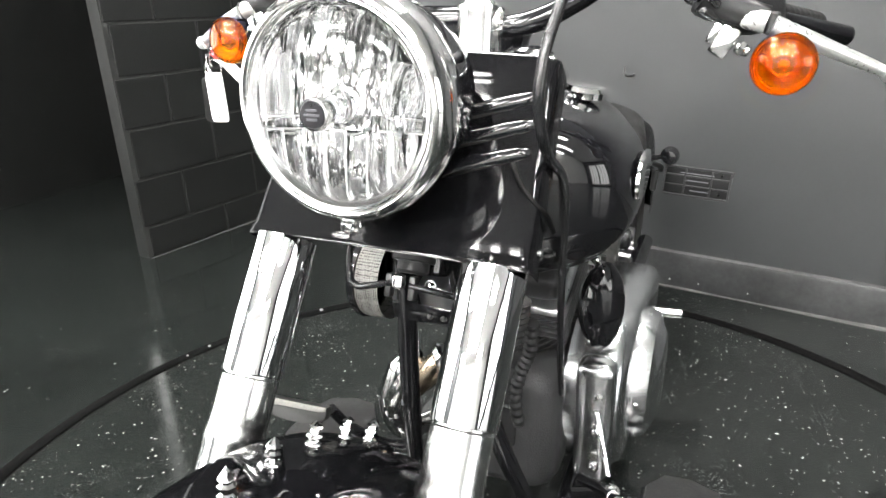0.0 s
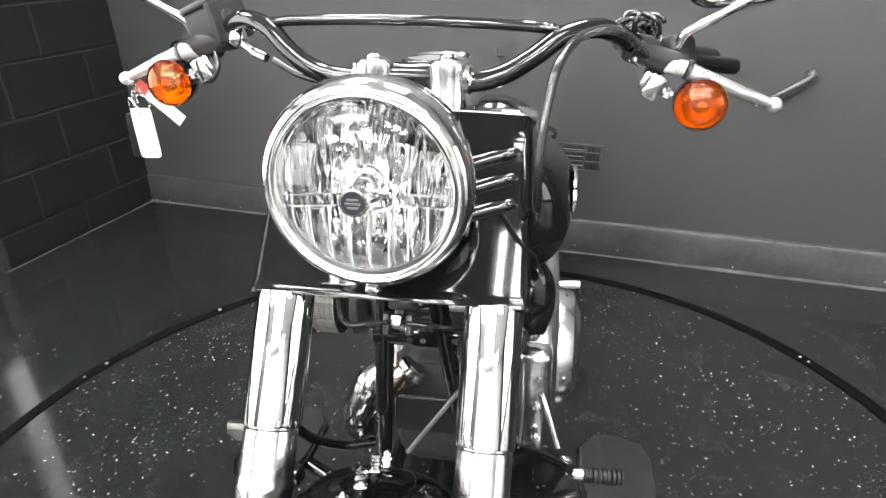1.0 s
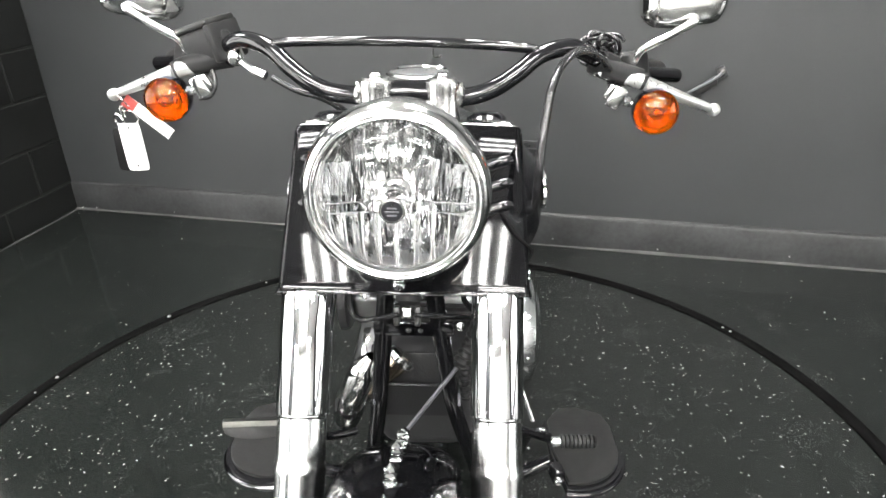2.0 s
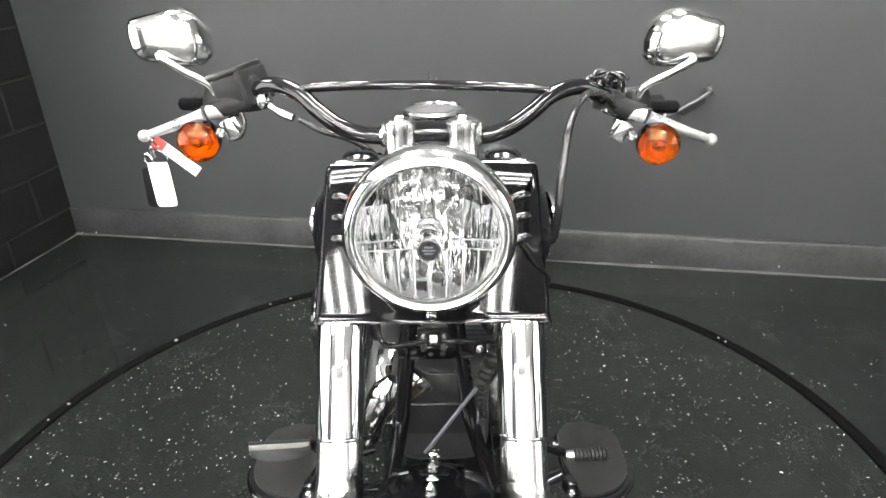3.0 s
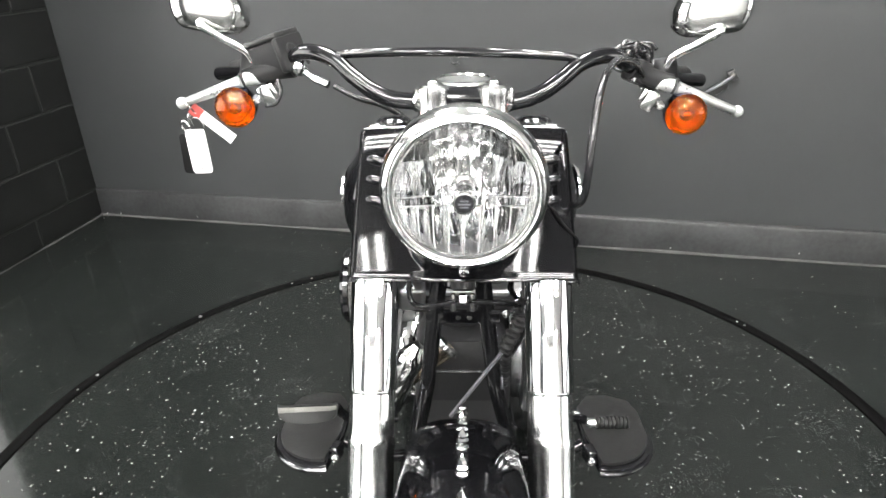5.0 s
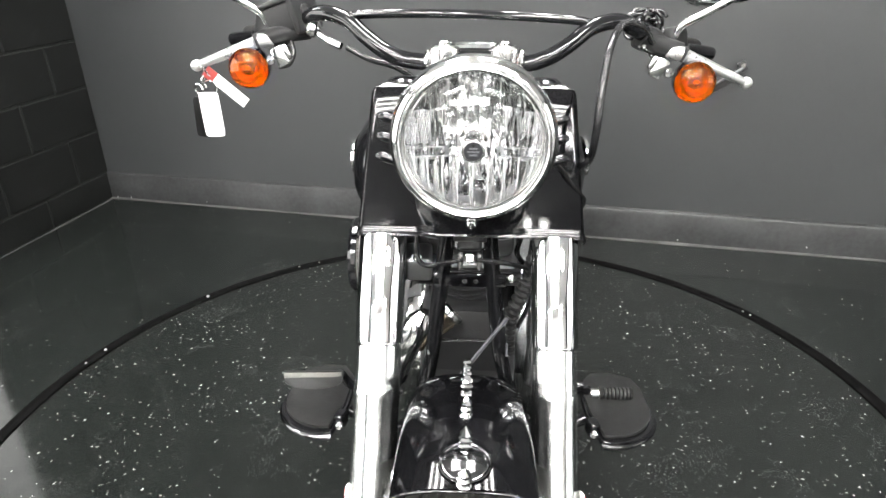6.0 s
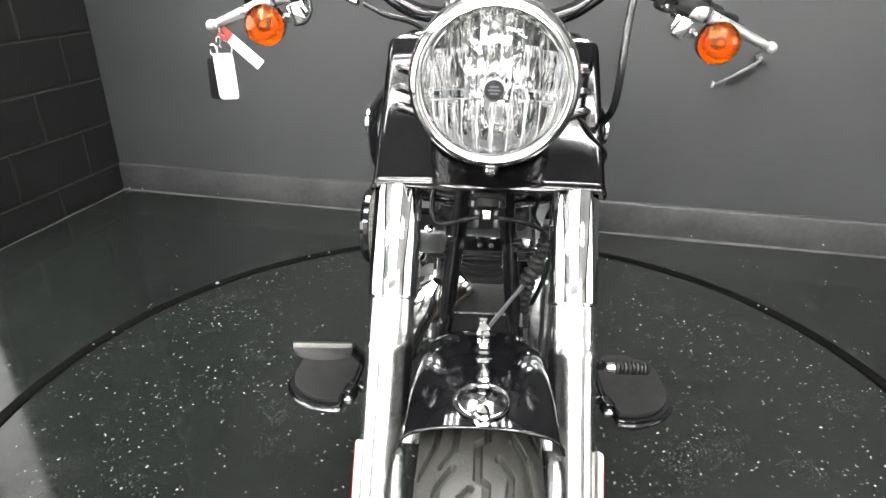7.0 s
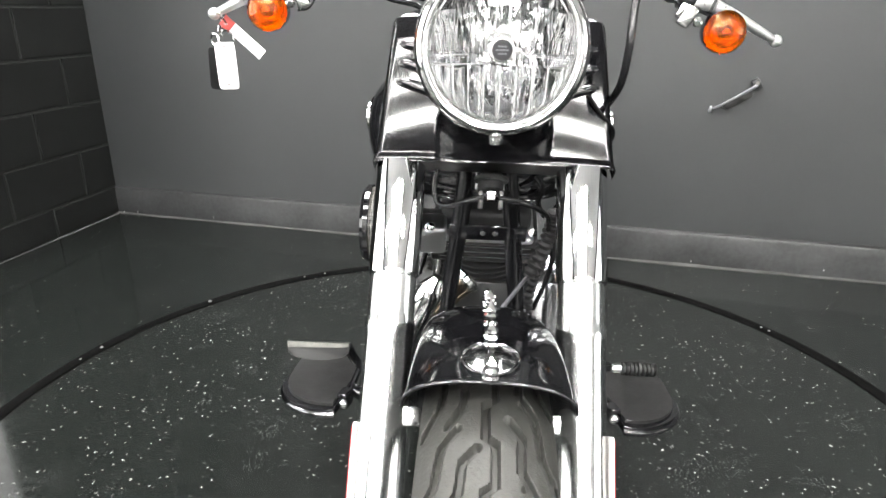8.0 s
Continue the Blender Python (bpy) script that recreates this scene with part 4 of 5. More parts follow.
# -- wheels --
def wheel(name, c, width, radius, label, cell=50, nv=108):
    w = part(name, lathe([(0.016, -0.075), (0.03, -0.07), (0.032, -0.04), (0.024, -0.03), (0.024, 0.03), (0.032, 0.04), (0.03, 0.07), (0.016, 0.075)], c, (1, 0, 0), 32), M_ALU, bike, label)
    # the tyre: a dense skin, with its grooves cut in
    na = 24 * cell
    bm = bmesh.new()
    half_w = width / 2
    period = 2 * math.pi * radius / 24
    lines = [[(0.0, 0.10), (-0.42, 0.10), (-0.50, -0.04), (-0.92, -0.04), (-1.0, 0.10)],
             [(-0.05, -0.15), (-0.20, -0.34), (-0.50, -0.37), (-0.75, -0.57)], [(0.20, -0.42), (0.0, -0.64), (-0.40, -0.70), (-0.75, -0.94)],
             [(0.32, 0.28), (0.14, 0.46), (-0.25, 0.44), (-0.50, 0.67)], [(0.58, 0.50), (0.42, 0.68), (0.0, 0.74), (-0.30, 0.95)]]

    def groove(u, v):
        best = 9.0
        for line in lines:
            for (u0, v0), (u1, v1) in zip(line, line[1:]):
                for sh in (0, 1, -1):
                    px, py = (u - u0 - sh) * period, (v - v0) * half_w
                    dx, dy = (u1 - u0) * period, (v1 - v0) * half_w
                    t = min(1, max(0, (px * dx + py * dy) / (dx * dx + dy * dy)))
                    best = min(best, math.hypot(px - t * dx, py - t * dy))
        return best

    table = [[groove(i / cell, -1 + 2 * j / nv) for j in range(nv + 1)] for i in range(cell)]
    loops = []
    for i in range(na):
        a = 2 * math.pi * i / na
        loop = []
        for j in range(nv + 1):
            v = -1 + 2 * j / nv
            g = table[i % cell][j]
            cut = 0.0075 * min(1, max(0, (0.0037 - g) / 0.0012)) if abs(v) < 0.95 else 0
            r = radius - 0.030 * abs(v) ** 2.6 - cut
            loop.append((c[0] + v * half_w, c[1] + r * math.sin(a), c[2] + r * math.cos(a)))
        # side walls
        side = [(1.03, 0.05), (1.0, 0.075), (0.88, 0.105)]
        left = [(c[0] - f * half_w, c[1] + (radius - d) * math.sin(a), c[2] + (radius - d) * math.cos(a)) for f, d in side[::-1]]
        right = [(c[0] + f * half_w, c[1] + (radius - d) * math.sin(a), c[2] + (radius - d) * math.cos(a)) for f, d in side]
        loops.append(left + loop + right)
    loops.append(loops[0])
    rings(bm, loops, closed=False)
    bmesh.ops.remove_doubles(bm, verts=bm.verts[:], dist=1e-5)
    part("tyre", bm, M_TYRE, w, "black road tyre with zigzag grooves")
    rr = radius - 0.1
    part("rim", lathe([(rr + 0.01, -half_w * 0.9), (rr - 0.006, -half_w * 0.85), (rr - 0.012, -half_w * 0.5), (rr - 0.022, 0), (rr - 0.012, half_w * 0.5), (rr - 0.006, half_w * 0.85), (rr + 0.01, half_w * 0.9)], c, (1, 0, 0), 64), M_BLACK, w, "black wheel rim")
    for k in range(28):
        a = 2 * math.pi * k / 28
        sx = 0.03 if k % 2 else -0.03
        a2 = a + (0.25 if k % 4 < 2 else -0.25)
        p = Vector((c[0] + sx, c[1] + 0.03 * math.sin(a2), c[2] + 0.03 * math.cos(a2)))
        q = Vector((c[0] + sx * 0.3, c[1] + (rr - 0.016) * math.sin(a), c[2] + (rr - 0.016) * math.cos(a)))
        part("spoke", rod(p, q, 0.0022, 6), M_CHROME, w)
    return w


front_wheel = wheel("front_wheel", AX, 0.114, 0.318, "spoked front wheel with a black tyre")
part("brake_disc", lathe([(0.07, -0.003), (0.146, -0.003), (0.146, 0.003), (0.07, 0.003), (0.07, -0.003)], AX + Vector((0.078, 0, 0)), (1, 0, 0), 64), M_ALU, front_wheel, "steel brake disc")
part("axle", rod((-0.14, AX.y, AX.z), (0.14, AX.y, AX.z), 0.0125, 20, 0.003), M_CHROME, front_wheel)
rear_wheel = wheel("rear_wheel", Vector((0, 1.43, 0.318)), 0.150, 0.318, "spoked rear wheel with a black tyre", 12, 28)

# -- frame --
fr = part("frame", tube([(0, 0.21, 0.82), (0, 0.45, 0.79), (0, 0.75, 0.72), (0, 0.92, 0.58), (0, 0.95, 0.40), (0, 0.93, 0.2)], 0.024, 18), M_BLACK, bike, "black tubular steel frame")
for s in (-1, 1):
    part("downtube", tube([(s * 0.028 - 0.003, 0.185, 0.735), (s * 0.040 - 0.003, 0.208, 0.625), (s * 0.050 - 0.003, 0.228, 0.535), (s * 0.058 - 0.002, 0.245, 0.465), (s * 0.076, 0.285, 0.36), (s * 0.095, 0.34, 0.25), (s * 0.105, 0.40, 0.18), (s * 0.105, 0.5, 0.165), (s * 0.105, 0.95, 0.165)], 0.0128, 18), M_BLACK, fr)
    part("swing_arm", tube([(s * 0.10, 0.92, 0.36), (s * 0.115, 1.15, 0.33), (s * 0.115, 1.43, 0.318)], 0.022, 14), M_BLACK, fr)
    part("label_plate", box(s * 0.064, 0.236, 0.485, 0.004, 0.012, 0.022, (-12, 0, s * 12), 0.001), M_GREYMARK, fr)
plate = part("cross_plate", box(0, 0.197, 0.634, 0.112, 0.006, 0.024, (12, 0, 0), 0.002), M_BLACK, fr)
for x in (-0.007, 0.010):
    part("bolt", bolt((x, 0.194, 0.634), (0, -0.95, 0.28), 0.0030, 0.004), M_SATIN, plate)
part("bolt", bolt((0.066, 0.205, 0.634), (0, -0.95, 0.28), 0.0046, 0.006), M_CHROME, plate)
part("splash_plate", box(0, 0.330, 0.440, 0.130, 0.008, 0.115, (-14, 0, 0), 0.004), M_MATT, fr)
part("cooler_edge", rod((-0.058, 0.318, 0.448), (0.058, 0.318, 0.448), 0.003, 8), M_ALU, fr)

# wire loom in corrugated sleeve, and a thin rod
part("wire_loom", tube([(0.097, 0.206, 0.668), (0.093, 0.212, 0.639), (0.082, 0.214, 0.603), (0.065, 0.213, 0.563)], lambda t: 0.0105 + 0.0022 * math.sin(t * 2 * math.pi * 11), 14, 22), M_RUBBER, bike, "black corrugated cable sleeve")
part("wire_loom", tube([(0.096, 0.268, 0.610), (0.091, 0.280, 0.565), (0.080, 0.282, 0.530), (0.073, 0.284, 0.490), (0.076, 0.295, 0.440)], lambda t: 0.0080 + 0.0014 * math.sin(t * 2 * math.pi * 15), 14, 26), M_MATT, bike, "black corrugated cable sleeve")
part("clutch_rod", rod((0.067, 0.213, 0.567), (-0.020, 0.2103, 0.434), 0.0032, 10), M_GREYMARK, bike)
part("wire", tube([(0.072, 0.160, 0.735), (0.086, 0.180, 0.715), (0.084, 0.200, 0.685), (0.096, 0.215, 0.660)], 0.004, 10), M_HOSE, bike)
part("wire_clip", tube([(0.078, 0.17, 0.73), (0.090, 0.175, 0.728), (0.092, 0.18, 0.71)], 0.0035, 8), M_CHROME, bike)

# -- tank and console --
bm = bmesh.new()
loops = []
for y, w, zc, hh in ((0.285, 0.070, 0.765, 0.050), (0.289, 0.112, 0.762, 0.078), (0.299, 0.146, 0.758, 0.098), (0.318, 0.174, 0.755, 0.110), (0.350, 0.192, 0.752, 0.117), (0.39, 0.198, 0.752, 0.120), (0.44, 0.200, 0.752, 0.120), (0.52, 0.178, 0.752, 0.116), (0.62, 0.142, 0.748, 0.104),
                     (0.72, 0.102, 0.742, 0.078), (0.80, 0.064, 0.736, 0.056), (0.85, 0.034, 0.732, 0.032)):
    loop = []
    for x, zz in ellipse(w, hh, 64, 2.45):
        if zz > 0:
            zz -= 0.018 * max(0, 1 - abs(x) / 0.05)
        loop.append((x - 0.006, y, zc + zz))
    loops.append(loop)
rings(bm, loops)
tank = part("fuel_tank", bm, M_BLACK, bike, "gloss black teardrop fuel tank", angle=60)
for s in (-1, 1):
    part("tank_emblem", slab(ellipse(0.058, 0.029, 32, 2.3), None, 0.0050, Matrix.Translation((s * 0.1945 - 0.0045, 0.418, 0.768)) @ Matrix.Rotation(radians(90), 4, "Z") @ Matrix.Rotation(radians(90), 4, "X") @ Matrix.Diagonal((1, 1, s, 1)), bevel=0.0015), M_CHROME, tank, "chrome tank emblem without lettering")
    part("filler_cap", lathe([(0.030, 0), (0.030, 0.008), (0.026, 0.013), (0, 0.015)], (s * 0.108, 0.43, 0.862), (s * 0.15, -0.05, 1), 32), M_CHROME, tank)
console = part("console", box(0, 0.50, 0.872, 0.085, 0.30, 0.030, (-6, 0, 0), 0.012, 3), M_CHROME, bike, "chrome tank console")
gauge = part("speedometer", lathe([(0.030, 0.0), (0.038, 0.03), (0.044, 0.050), (0.046, 0.058)], (0, 0.398, 0.888), (0, 0.02, 1), 40), M_BLACK, console, "round speedometer")
part("bezel", lathe([(0.046, 0.054), (0.0515, 0.056), (0.0525, 0.060), (0.0505, 0.064), (0.045, 0.065), (0.043, 0.062)], (0, 0.398, 0.888), (0, 0.02, 1), 48), M_SATIN_CHROME, gauge, "chrome bezel")
part("dial", lathe([(0.0445, 0.061), (0, 0.0625)], (0, 0.398, 0.888), (0, 0.02, 1), 32), M_CAST_ALU, gauge)
part("tail_switch", rod((0, 0.58, 0.88), (0, 0.582, 0.90), 0.018, 20, 0.004), M_CHROME, console)

# -- engine --
eng = part("engine", box(0, 0.63, 0.315, 0.20, 0.40, 0.24, (0, 0, 0), 0.05, 4), M_CASTING, bike, "air cooled twin cylinder engine, black and polished")
for lean, name in ((-22.5, "front"), (22.5, "rear")):
    d = Vector((0, math.sin(radians(lean)), math.cos(radians(lean))))
    base = Vector((0, 0.60 if lean < 0 else 0.66, 0.37))
    prof = [(0.055, 0.0)]
    for k in range(9):
        h = 0.03 + k * 0.0135
        prof += [(0.060, h), (0.083, h + 0.001), (0.083, h + 0.0055), (0.060, h + 0.0065)]
    prof += [(0.06, 0.155), (0, 0.155)]
    part("cylinder", lathe(prof, base, d, 36), M_CASTING, eng, "finned black cylinder")
    hc = base + d * 0.185
    head = part("cylinder_head", box(*hc, 0.185, 0.155, 0.060, (-lean, 0, 0), 0.012, 3), M_CAST_ALU, eng, "alloy cylinder head")
    for k in range(4):
        part("fin", box(*(hc + d * (-0.022 + 0.013 * k)), 0.200, 0.170, 0.004, (-lean, 0, 0), 0.0015), M_CASTING, head)
    rc = base + d * 0.235
    part("rocker_cover", box(*rc, 0.170, 0.120, 0.050, (-lean, 0, 0), 0.016, 3), M_CASTING, eng, "black rocker cover")
    for k in (-1, 1):
        part("pushrod_tube", rod(base + Vector((-0.098, 0.018 * k, 0.0)), base + d * 0.17 + Vector((-0.085, 0.014 * k, 0)), 0.0095, 14), M_CHROME, eng)
    for x in (-0.065, 0.065):
        part("bolt", bolt(rc + d * 0.024 + Vector((x, 0, 0)), d, 0.006, 0.007), M_CHROME, eng)
part("head_side_cover", box(-0.096, 0.425, 0.552, 0.050, 0.050, 0.060, (22, 0, 0), 0.008, 3), M_CAST_ALU, eng, "light alloy side of the head")
part("bolt", bolt((-0.098, 0.398, 0.572), (0, -0.9, 0.4), 0.007, 0.006), M_CHROME, eng)
part("cam_cover", lathe([(0.10, 0), (0.10, 0.02), (0.09, 0.035), (0.05, 0.042), (0, 0.043)], (-0.10, 0.60, 0.30), (-1, 0, 0), 40), M_CHROME, eng, "chrome cam cover")

# primary case: a long rounded case with a domed clutch cover
bm = bmesh.new()
outl = []
for i in range(20):
    a = radians(90 + 180 * i / 19)
    outl.append((0.60 + 0.135 * math.cos(a), 0.345 + 0.140 * math.sin(a)))
for i in range(20):
    a = radians(-90 + 180 * i / 19)
    outl.append((0.93 + 0.125 * math.cos(a), 0.310 + 0.128 * math.sin(a)))
cen = Vector((0.765, 0.328))
loops = []
for x, f in ((0.095, 0.98), (0.165, 1.0), (0.178, 0.985), (0.188, 0.94), (0.192, 0.86), (0.193, 0.4)):
    loops.append([(x, cen.x + (p - cen.x) * f, cen.y + (q - cen.y) * f) for p, q in outl])
rings(bm, loops)
prim = part("primary_case", bm, M_ALU, eng, "polished alloy primary case", angle=50)
part("clutch_cover", lathe([(0.118, 0.0), (0.118, 0.016), (0.110, 0.034), (0.085, 0.044), (0.080, 0.048), (0.05, 0.052), (0, 0.053)], (0.186, 0.66, 0.345), (1, 0, 0), 56), M_ALU, prim, "domed polished clutch cover")
for k in range(8):
    a = 2 * math.pi * k / 8
    part("bolt", bolt((0.204, 0.66 + 0.112 * math.cos(a), 0.345 + 0.112 * math.sin(a)), (1, 0, 0), 0.005, 0.005), M_CHROME, prim)
# horn below the tank
HORN = Vector((0.146, 0.47, 0.550))
bm = lathe([(0, -0.03), (0.030, -0.028), (0.040, -0.01), (0.043, 0.008), (0.036, 0.022), (0.018, 0.03), (0, 0.032)], HORN, (0.75, -0.62, 0.1), 32)
for v in bm.verts:
    d = v.co - HORN
    v.co = HORN + Vector((d.x * 0.82, d.y * 0.82, d.z * 1.65))
horn = part("horn", bm, M_BLACK, bike, "tall oval black horn cover")
part("horn_bracket", tube([(0.130, 0.48, 0.62), (0.140, 0.48, 0.60), (0.150, 0.47, 0.575)], 0.006, 10), M_CHROME, horn)
# front of the case: narrow polished strip with fasteners
part("stator_cover", box(0.150, 0.475, 0.350, 0.060, 0.050, 0.230, (6, 0, 0), 0.018, 4), M_ALU, eng, "polished front of the primary")
for z in (0.28, 0.345, 0.41):
    part("bolt", bolt((0.158, 0.449, z), (0, -1, 0), 0.007, 0.010), M_CHROME, eng)

# -- exhaust --
ex = part("exhaust", tube([(-0.0255, 0.2940, 0.5205), (-0.034, 0.290, 0.513), (-0.060, 0.296, 0.486), (-0.092, 0.306, 0.450)], 0.0200, 24), M_BRASS, bike, "heat tinted exhaust header")
part("header_shield", tube([(-0.074, 0.292, 0.520), (-0.100, 0.294, 0.470), (-0.124, 0.320, 0.405), (-0.145, 0.40, 0.31), (-0.155, 0.55, 0.245), (-0.165, 0.80, 0.225), (-0.17, 0.98, 0.225)], lambda t: 0.025 * min(1, 0.45 + t * 7), 20), M_CHROME, ex, "chrome heat shield")
part("silencer", lathe([(0.02, 0), (0.038, 0.05), (0.041, 0.12), (0.041, 0.72), (0.036, 0.75), (0.030, 0.75), (0.028, 0.70)], (-0.175, 0.95, 0.235), (0, 1, 0.02), 32), M_CHROME, ex, "long chrome silencer")
part("elbow_band", rod((-0.0345, 0.2900, 0.5125), (-0.0235, 0.2950, 0.5225), 0.0255, 32, 0.004), M_LOWER, ex, "polished band round the header")

# -- air cleaner --
ac = part("air_cleaner", lathe([(0, -0.012), (0.058, -0.012), (0.064, -0.008), (0.066, 0.0), (0.066, 0.004), (0.060, 0.005)], (-0.134, 0.415, 0.570), (-1, 0, 0), 48), M_CASTING, bike, "round air cleaner with a mesh filter and black cover")
part("filter_mesh", lathe([(0.0650 + 0.0012 * (k % 2), -0.024 + 0.0021 * k) for k in range(13, 33)], (-0.160, 0.415, 0.570), (-1, 0, 0), 96), M_MESH, ac, "grey metal filter mesh", angle=10)
part("cover", lathe([(0.060, 0.043), (0.0695, 0.044), (0.0695, 0.052), (0.064, 0.058), (0.03, 0.062), (0, 0.062)], (-0.160, 0.415, 0.570), (-1, 0, 0), 48), M_BLACK, ac, "gloss black cover")
part("backing_arm", box(-0.12, 0.46, 0.56, 0.09, 0.05, 0.05, (0, 0, 0), 0.012), M_CASTING, ac)

# -- foot controls --
def floorboard(s):
    out = []
    for i in range(15):
        ang = radians(-100 + 100 * i / 14)
        out.append((s * (0.270 + 0.098 * math.cos(ang)), 0.370 + 0.105 * math.sin(ang)))
    out += [(s * 0.368, 0.445), (s * 0.354, 0.487), (s * 0.305, 0.508), (s * 0.262, 0.503), (s * 0.234, 0.46), (s * 0.236, 0.36)]
    if s < 0:
        out = out[::-1]
    m = pose(0, 0, 0.276, -4, 0, 0)
    board = part("floorboard", slab(out, None, 0.012, m, bevel=0.003), M_BLACK, bike, "half round black floorboard with a rubber pad")
    cx, cy = s * 0.293, 0.42
    pad = [(cx + (x - cx) * 0.90, cy + (y - cy) * 0.92) for x, y in out]
    part("rubber_pad", slab(pad, None, 0.006, m @ Matrix.Translation((0, 0, 0.0125)), bevel=0.002), M_RUBBER, board, "dark grey rubber pad")
    edge = [m @ Vector((x * 1.0, y, 0.002)) for x, y in out[:15]] if s > 0 else [m @ Vector((x, y, 0.002)) for x, y in out[-15:]]
    part("edge_trim", tube(edge, 0.0058, 10, 3), M_STALK if s < 0 else M_BLACK, board)
    part("bracket", tube([(s * 0.115, 0.36, 0.215), (s * 0.17, 0.335, 0.235), (s * 0.232, 0.345, 0.262)], 0.012, 12), M_BLACK, board)
    part("hinge", box(s * 0.240, 0.305, 0.270, 0.020, 0.030, 0.030, (0, 0, s * 15), 0.004), M_BLACK, board)
    part("bolt", bolt((s * 0.240, 0.288, 0.270), (0, -1, 0), 0.006, 0.008), M_CHROME, board)
    return board


for s in (-1, 1):
    floorboard(s)
# brake pedal
pedal = part("brake_pedal", tube([(-0.140, 0.44, 0.24), (-0.190, 0.40, 0.26), (-0.222, 0.345, 0.32), (-0.236, 0.312, 0.372)], 0.009, 12), M_BLACK, bike, "black brake pedal with a grey rubber pad")
lower = [(0.052 * math.cos(a), -0.002 - 0.017 * math.sin(a) ** 0.8) for a in (math.pi * k / 14 for k in range(15))]
pad_at = pose(-0.280, 0.292, 0.376, 64, 3, 8)
pad_plan = [(-0.054, 0.012), *[(-x, y) for x, y in lower], (0.052, 0.012)]
part("pedal_pad", slab(pad_plan[::-1], None, 0.018, pad_at, bevel=0.003), M_RUBBER, pedal, "dark rubber pad")
part("pedal_face", slab([(-0.0525, 0.0015), (0.040, 0.0030), (0.0505, 0.0050), (0.0505, 0.0112), (-0.0525, 0.0112)], None, 0.0022, pad_at @ Matrix.Translation((0, 0, 0.0178)), bevel=0.0008), M_WORN, pedal, "worn grey edge of the pad")
# shift lever with a ribbed peg
shift = part("shift_lever", tube([(0.150, 0.40, 0.29), (0.190, 0.33, 0.34), (0.212, 0.262, 0.388)], 0.0085, 12), M_BLACK, bike, "black shift lever with a ribbed peg")
part("peg_collar", rod((0.214, 0.246, 0.394), (0.230, 0.247, 0.394), 0.0085, 16, 0.002), M_CHROME, shift)
prof = [(0, 0)]
for k in range(8):
    prof += [(0.0085, k * 0.0066), (0.0112, k * 0.0066 + 0.001), (0.0112, k * 0.0066 + 0.0046), (0.0085, k * 0.0066 + 0.0056)]
prof += [(0.0112, 0.0535), (0.010, 0.057), (0, 0.057)]
part("ribbed_peg", lathe(prof, (0.229, 0.247, 0.394), (1, 0.05, -0.02), 20), M_RUBBER, shift, "ribbed rubber peg")
part("shift_rod", tube([(0.164, 0.385, 0.425), (0.170, 0.375, 0.42), (0.195, 0.335, 0.36)], 0.0042, 10), M_CHROME, bike)
part("shift_pivot", bolt((0.205, 0.30, 0.365), (0.3, -0.9, 0.2), 0.008, 0.010), M_CHROME, shift)
part("passenger_peg", rod((0.180, 0.975, 0.318), (0.250, 0.985, 0.318), 0.011, 18, 0.003), M_CHROME, bike)
part("side_stand", tube([(0.11, 0.50, 0.17), (0.17, 0.62, 0.09), (0.235, 0.70, 0.012)], 0.011, 12), M_BLACK, bike)

# -- seat and tail --
bm = bmesh.new()
loops = []
for y, w, z, h in ((0.80, 0.06, 0.72, 0.03), (0.83, 0.10, 0.705, 0.05), (0.90, 0.115, 0.67, 0.05), (1.00, 0.125, 0.655, 0.05), (1.10, 0.125, 0.66, 0.055), (1.17, 0.11, 0.68, 0.06), (1.21, 0.07, 0.695, 0.045)):
    loops.append([(x, y, z + zz) for x, zz in ellipse(w, h, 32, 2.8)])
rings(bm, loops)
part("seat", bm, M_LEATHER, bike, "black solo seat", angle=60)
bm = bmesh.new()
loops = []
for ang in range(-62, 92, 6):
    a = radians(ang)
    loop = []
    for k in range(13):
        b = math.pi * k / 12
        x, d = 0.098 * math.cos(b), 0.05 * (1 - math.sin(b) ** 0.8)
        r = 0.355 - d
        loop.append((x, 1.43 + r * math.sin(a), 0.318 + r * math.cos(a)))
    loop = [(loop[0][0], 1.43 + 0.235 * math.sin(a), 0.318 + 0.235 * math.cos(a))] + loop + [(loop[-1][0], 1.43 + 0.235 * math.sin(a), 0.318 + 0.235 * math.cos(a))]
    loops.append(loop)
rings(bm, loops, closed=False)
bmesh.ops.solidify(bm, geom=bm.faces[:], thickness=0.003)
part("rear_fender", bm, M_BLACK, bike, "gloss black rear fender")
tail = part("tail_light", lathe([(0.032, 0), (0.034, 0.02), (0.026, 0.035), (0, 0.04)], (0, 1.70, 0.575), (0, 0.9, 0.4), 24), M_REDLAMP, bike, "red tail light")
for s in (-1, 1):
    rs = part("rear_signal", lathe([(0, -0.03), (0.018, -0.025), (0.026, 0.0), (0.026, 0.012), (0, 0.018)], (s * 0.150, 1.52, 0.552), (0, 1, 0), 24), M_BLACK, bike, "black rear turn signal")
    part("signal_stem", rod((s * 0.098, 1.52, 0.54), (s * 0.135, 1.52, 0.55), 0.007, 10), M_BLACK, rs)
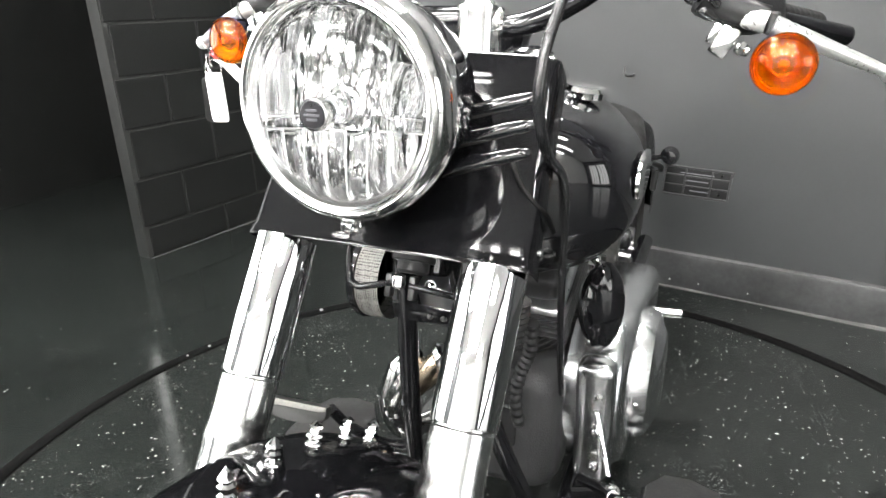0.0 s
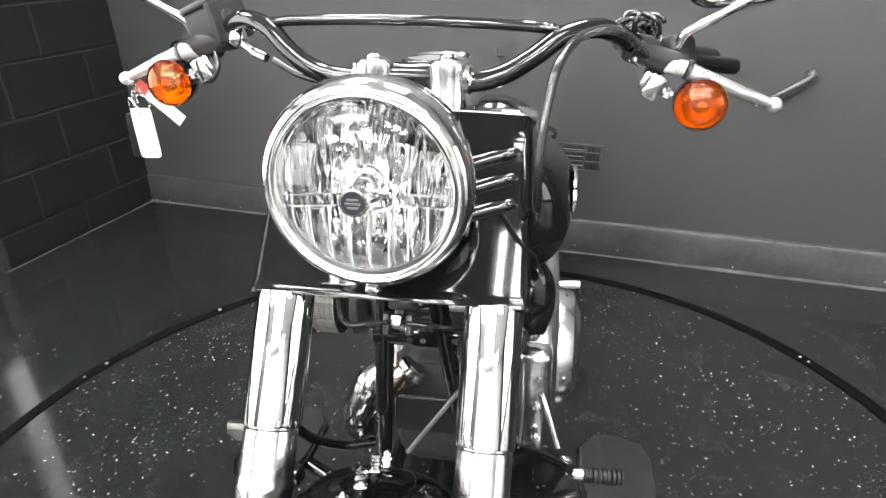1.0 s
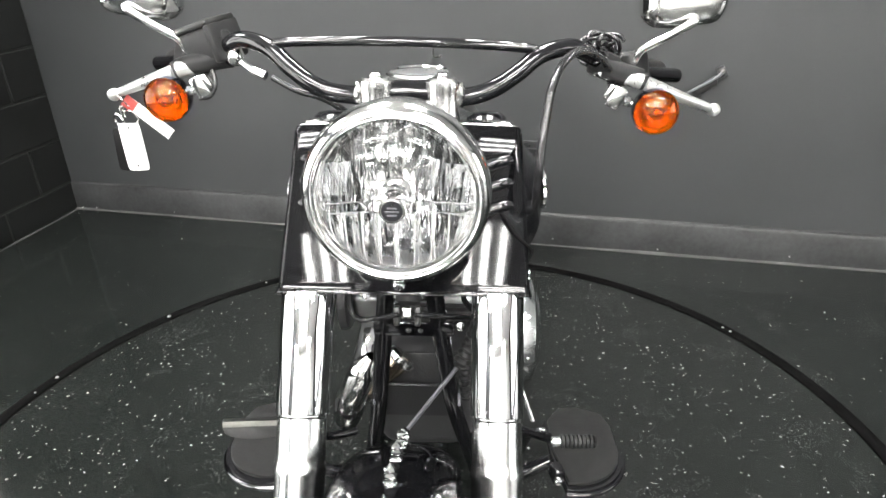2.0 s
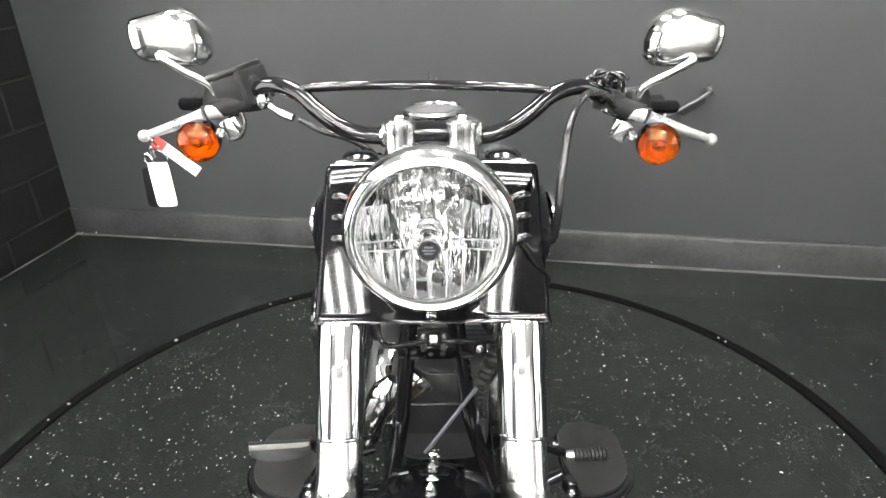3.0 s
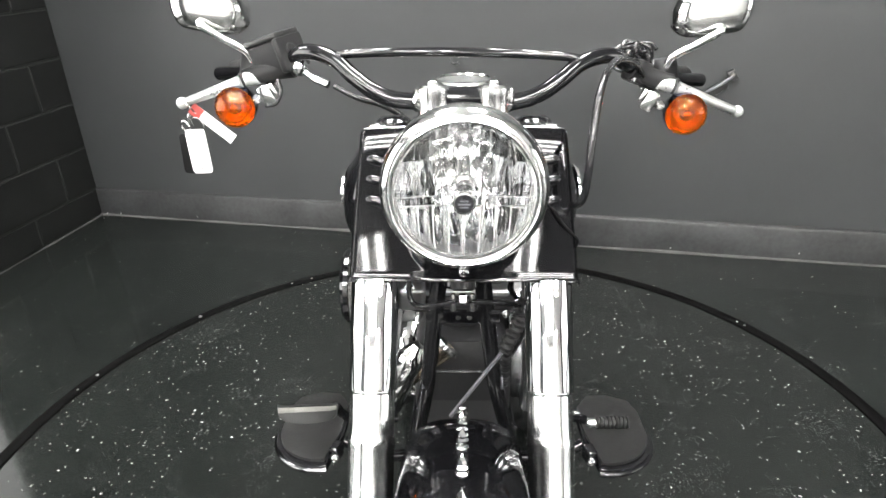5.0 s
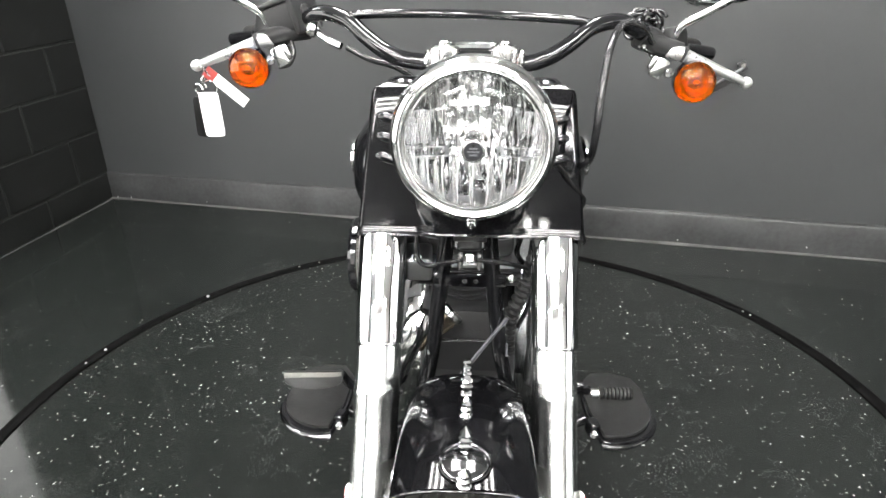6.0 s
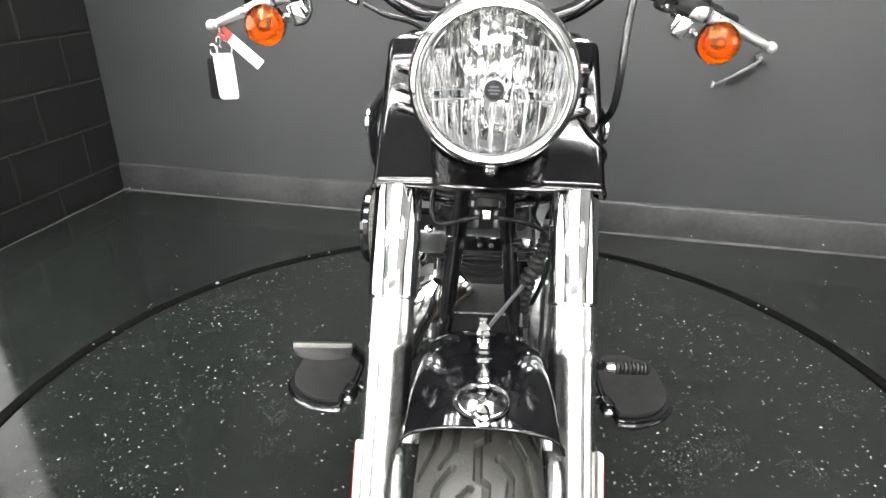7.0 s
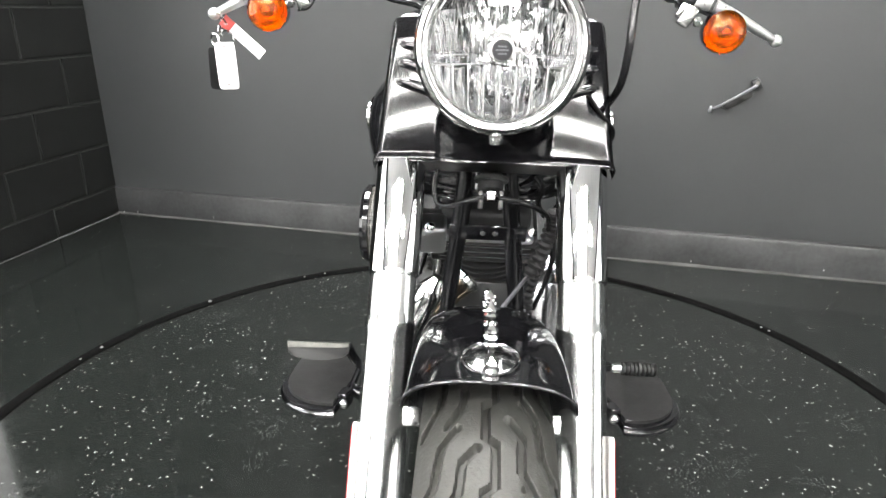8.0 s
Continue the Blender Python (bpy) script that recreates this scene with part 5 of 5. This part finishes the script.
# a side mounted plate holder: a thin dusty tray with a raised rim and ribs
tray = pose(0.228, 1.622, 0.456, 90, 3, 0)
pb = part("plate_bracket", slab([(-0.096, 0.046), (-0.094, -0.045), (0.090, -0.045), (0.099, 0.046)], None, 0.004, tray, bevel=0.001), M_MATT, bike, "dusty dark side mounted plate bracket without a plate")
for x, y, w, h in ((0.0, 0.0425, 0.190, 0.006), (-0.002, -0.0425, 0.182, 0.006), (-0.0925, 0.0, 0.005, 0.080), (0.0925, 0.0, 0.005, 0.080), (0.0, 0.018, 0.176, 0.004), (0.0, -0.012, 0.176, 0.004), (-0.034, 0.0, 0.005, 0.078), (0.040, 0.0, 0.005, 0.078)):
    part("bracket_rib", box(*(tray @ Vector((x, y, 0.007))), w, 0.006, h, (0, 3, 0), 0.001), M_CASTING, pb)
for x, y, w in ((-0.002, 0.026, 0.094), (0.002, 0.004, 0.060), (0.010, -0.026, 0.052)):
    part("slot_edge", box(*(tray @ Vector((x, y, 0.0065))), w, 0.004, 0.0028, (0, 3, 0), 0.001), M_GREYMARK, pb, "worn grey slot edge")
for x, y in ((0.066, 0.030), (0.066, -0.028)):
    part("rubber_stop", ball(tray @ Vector((x, y, 0.006)), 0.005, 10), M_DEEP, pb)
part("mount_block", box(0.106, 1.622, 0.452, 0.018, 0.014, 0.064, (0, 3, 0), 0.004), M_SATIN, pb)
part("bracket_arm", tube([(0.10, 1.52, 0.53), (0.112, 1.56, 0.516), (0.122, 1.605, 0.500), (0.122, 1.618, 0.485)], 0.008, 10), M_SATIN, pb)

# the bar sits a little to one side in its clamps, and tips with them
BAR = Matrix.Translation((-0.0095, 0, 0.9535)) @ Matrix.Rotation(radians(1.05), 4, "Y") @ Matrix.Translation((0, 0, -0.955))
for ob in bike.children:
    if ob.name.split(".")[0] in ("handlebar", "mirror", "turn_signal", "grip", "brake_master_cylinder", "clutch_perch", "switch_housing", "switch_wire", "wire"):
        ob.matrix_basis = BAR @ ob.matrix_basis

# ---- keys hung on the brake lever ----
keys = thing("key_set", bike.matrix_world @ BAR @ Matrix.Translation((0.003, 0, -0.004)), "keys with a blank white tag hung on the lever", "keys")


def ring_mesh(c, r, wire_r, axis):
    u, v, w = axes(axis)
    pts = [Vector(c) + (u * math.cos(a) + v * math.sin(a)) * r for a in (2 * math.pi * i / 24 for i in range(25))]
    return tube(pts, wire_r, 8, smooth=False)


part("lever_ring", ring_mesh((-0.4245, 0.361, 0.912), 0.0125, 0.0011, (0.3, 0.2, 0.25)), M_CHROME, keys, "thin steel ring")
part("clip", tube([(-0.428, 0.362, 0.902), (-0.430, 0.364, 0.893), (-0.428, 0.366, 0.884)], 0.0032, 10), M_CHROME, keys)
part("tag_ring", ring_mesh((-0.4215, 0.368, 0.8825), 0.0125, 0.0011, (0.15, 1, 0.1)), M_CHROME, keys, "thin steel ring")
part("key_bow", ring_mesh((-0.441, 0.372, 0.879), 0.0095, 0.0016, (0.6, 1, 0.1)), M_CHROME, keys)


def tag(name, c, w, h, rot, mat, label, thick=0.0022):
    out = ellipse(w / 2, h / 2, 32, 9.0)
    return part(name, slab(out, None, thick, pose(*c, *rot), bevel=0.0005), mat, keys, label)


tg = tag("white_tag", (-0.4225, 0.367, 0.8395), 0.0335, 0.0735, (90, 0, -4), M_WHITE, "blank white plastic tag")
tg.data.transform(Matrix.Translation((-0.4225, 0.367, 0.8395)) @ Matrix.Rotation(radians(-4), 4, "Y") @ Matrix.Translation((0.4225, -0.367, -0.8395)))
for dz in (0.030, -0.029):
    part("tag_hole", rod((-0.4225 + dz * -0.07, 0.3642, 0.8395 + dz), (-0.4225 + dz * -0.07, 0.3635, 0.8395 + dz), 0.0016, 10), M_DARKMARK, tg)
fob = tag("black_fob", (-0.4390, 0.374, 0.834), 0.028, 0.066, (90, 0, -10), M_DEEP, "black key fob behind the tag", 0.006)
t2 = part("paper_tag", slab([(-0.009, -0.040), (0.009, -0.040), (0.009, 0.030), (0.005, 0.038), (-0.005, 0.038), (-0.009, 0.030)], None, 0.001, Matrix.Translation((-0.3955, 0.372, 0.8845)) @ Matrix.Rotation(radians(-50), 4, "Y") @ Matrix.Rotation(radians(90), 4, "X")), M_WHITE, keys, "blank white paper tag with a red end")
part("tag_end", box(-0.4195, 0.3705, 0.9045, 0.019, 0.0016, 0.019, (0, -50, 0), 0.0006), M_RED, t2, "red end of the tag")
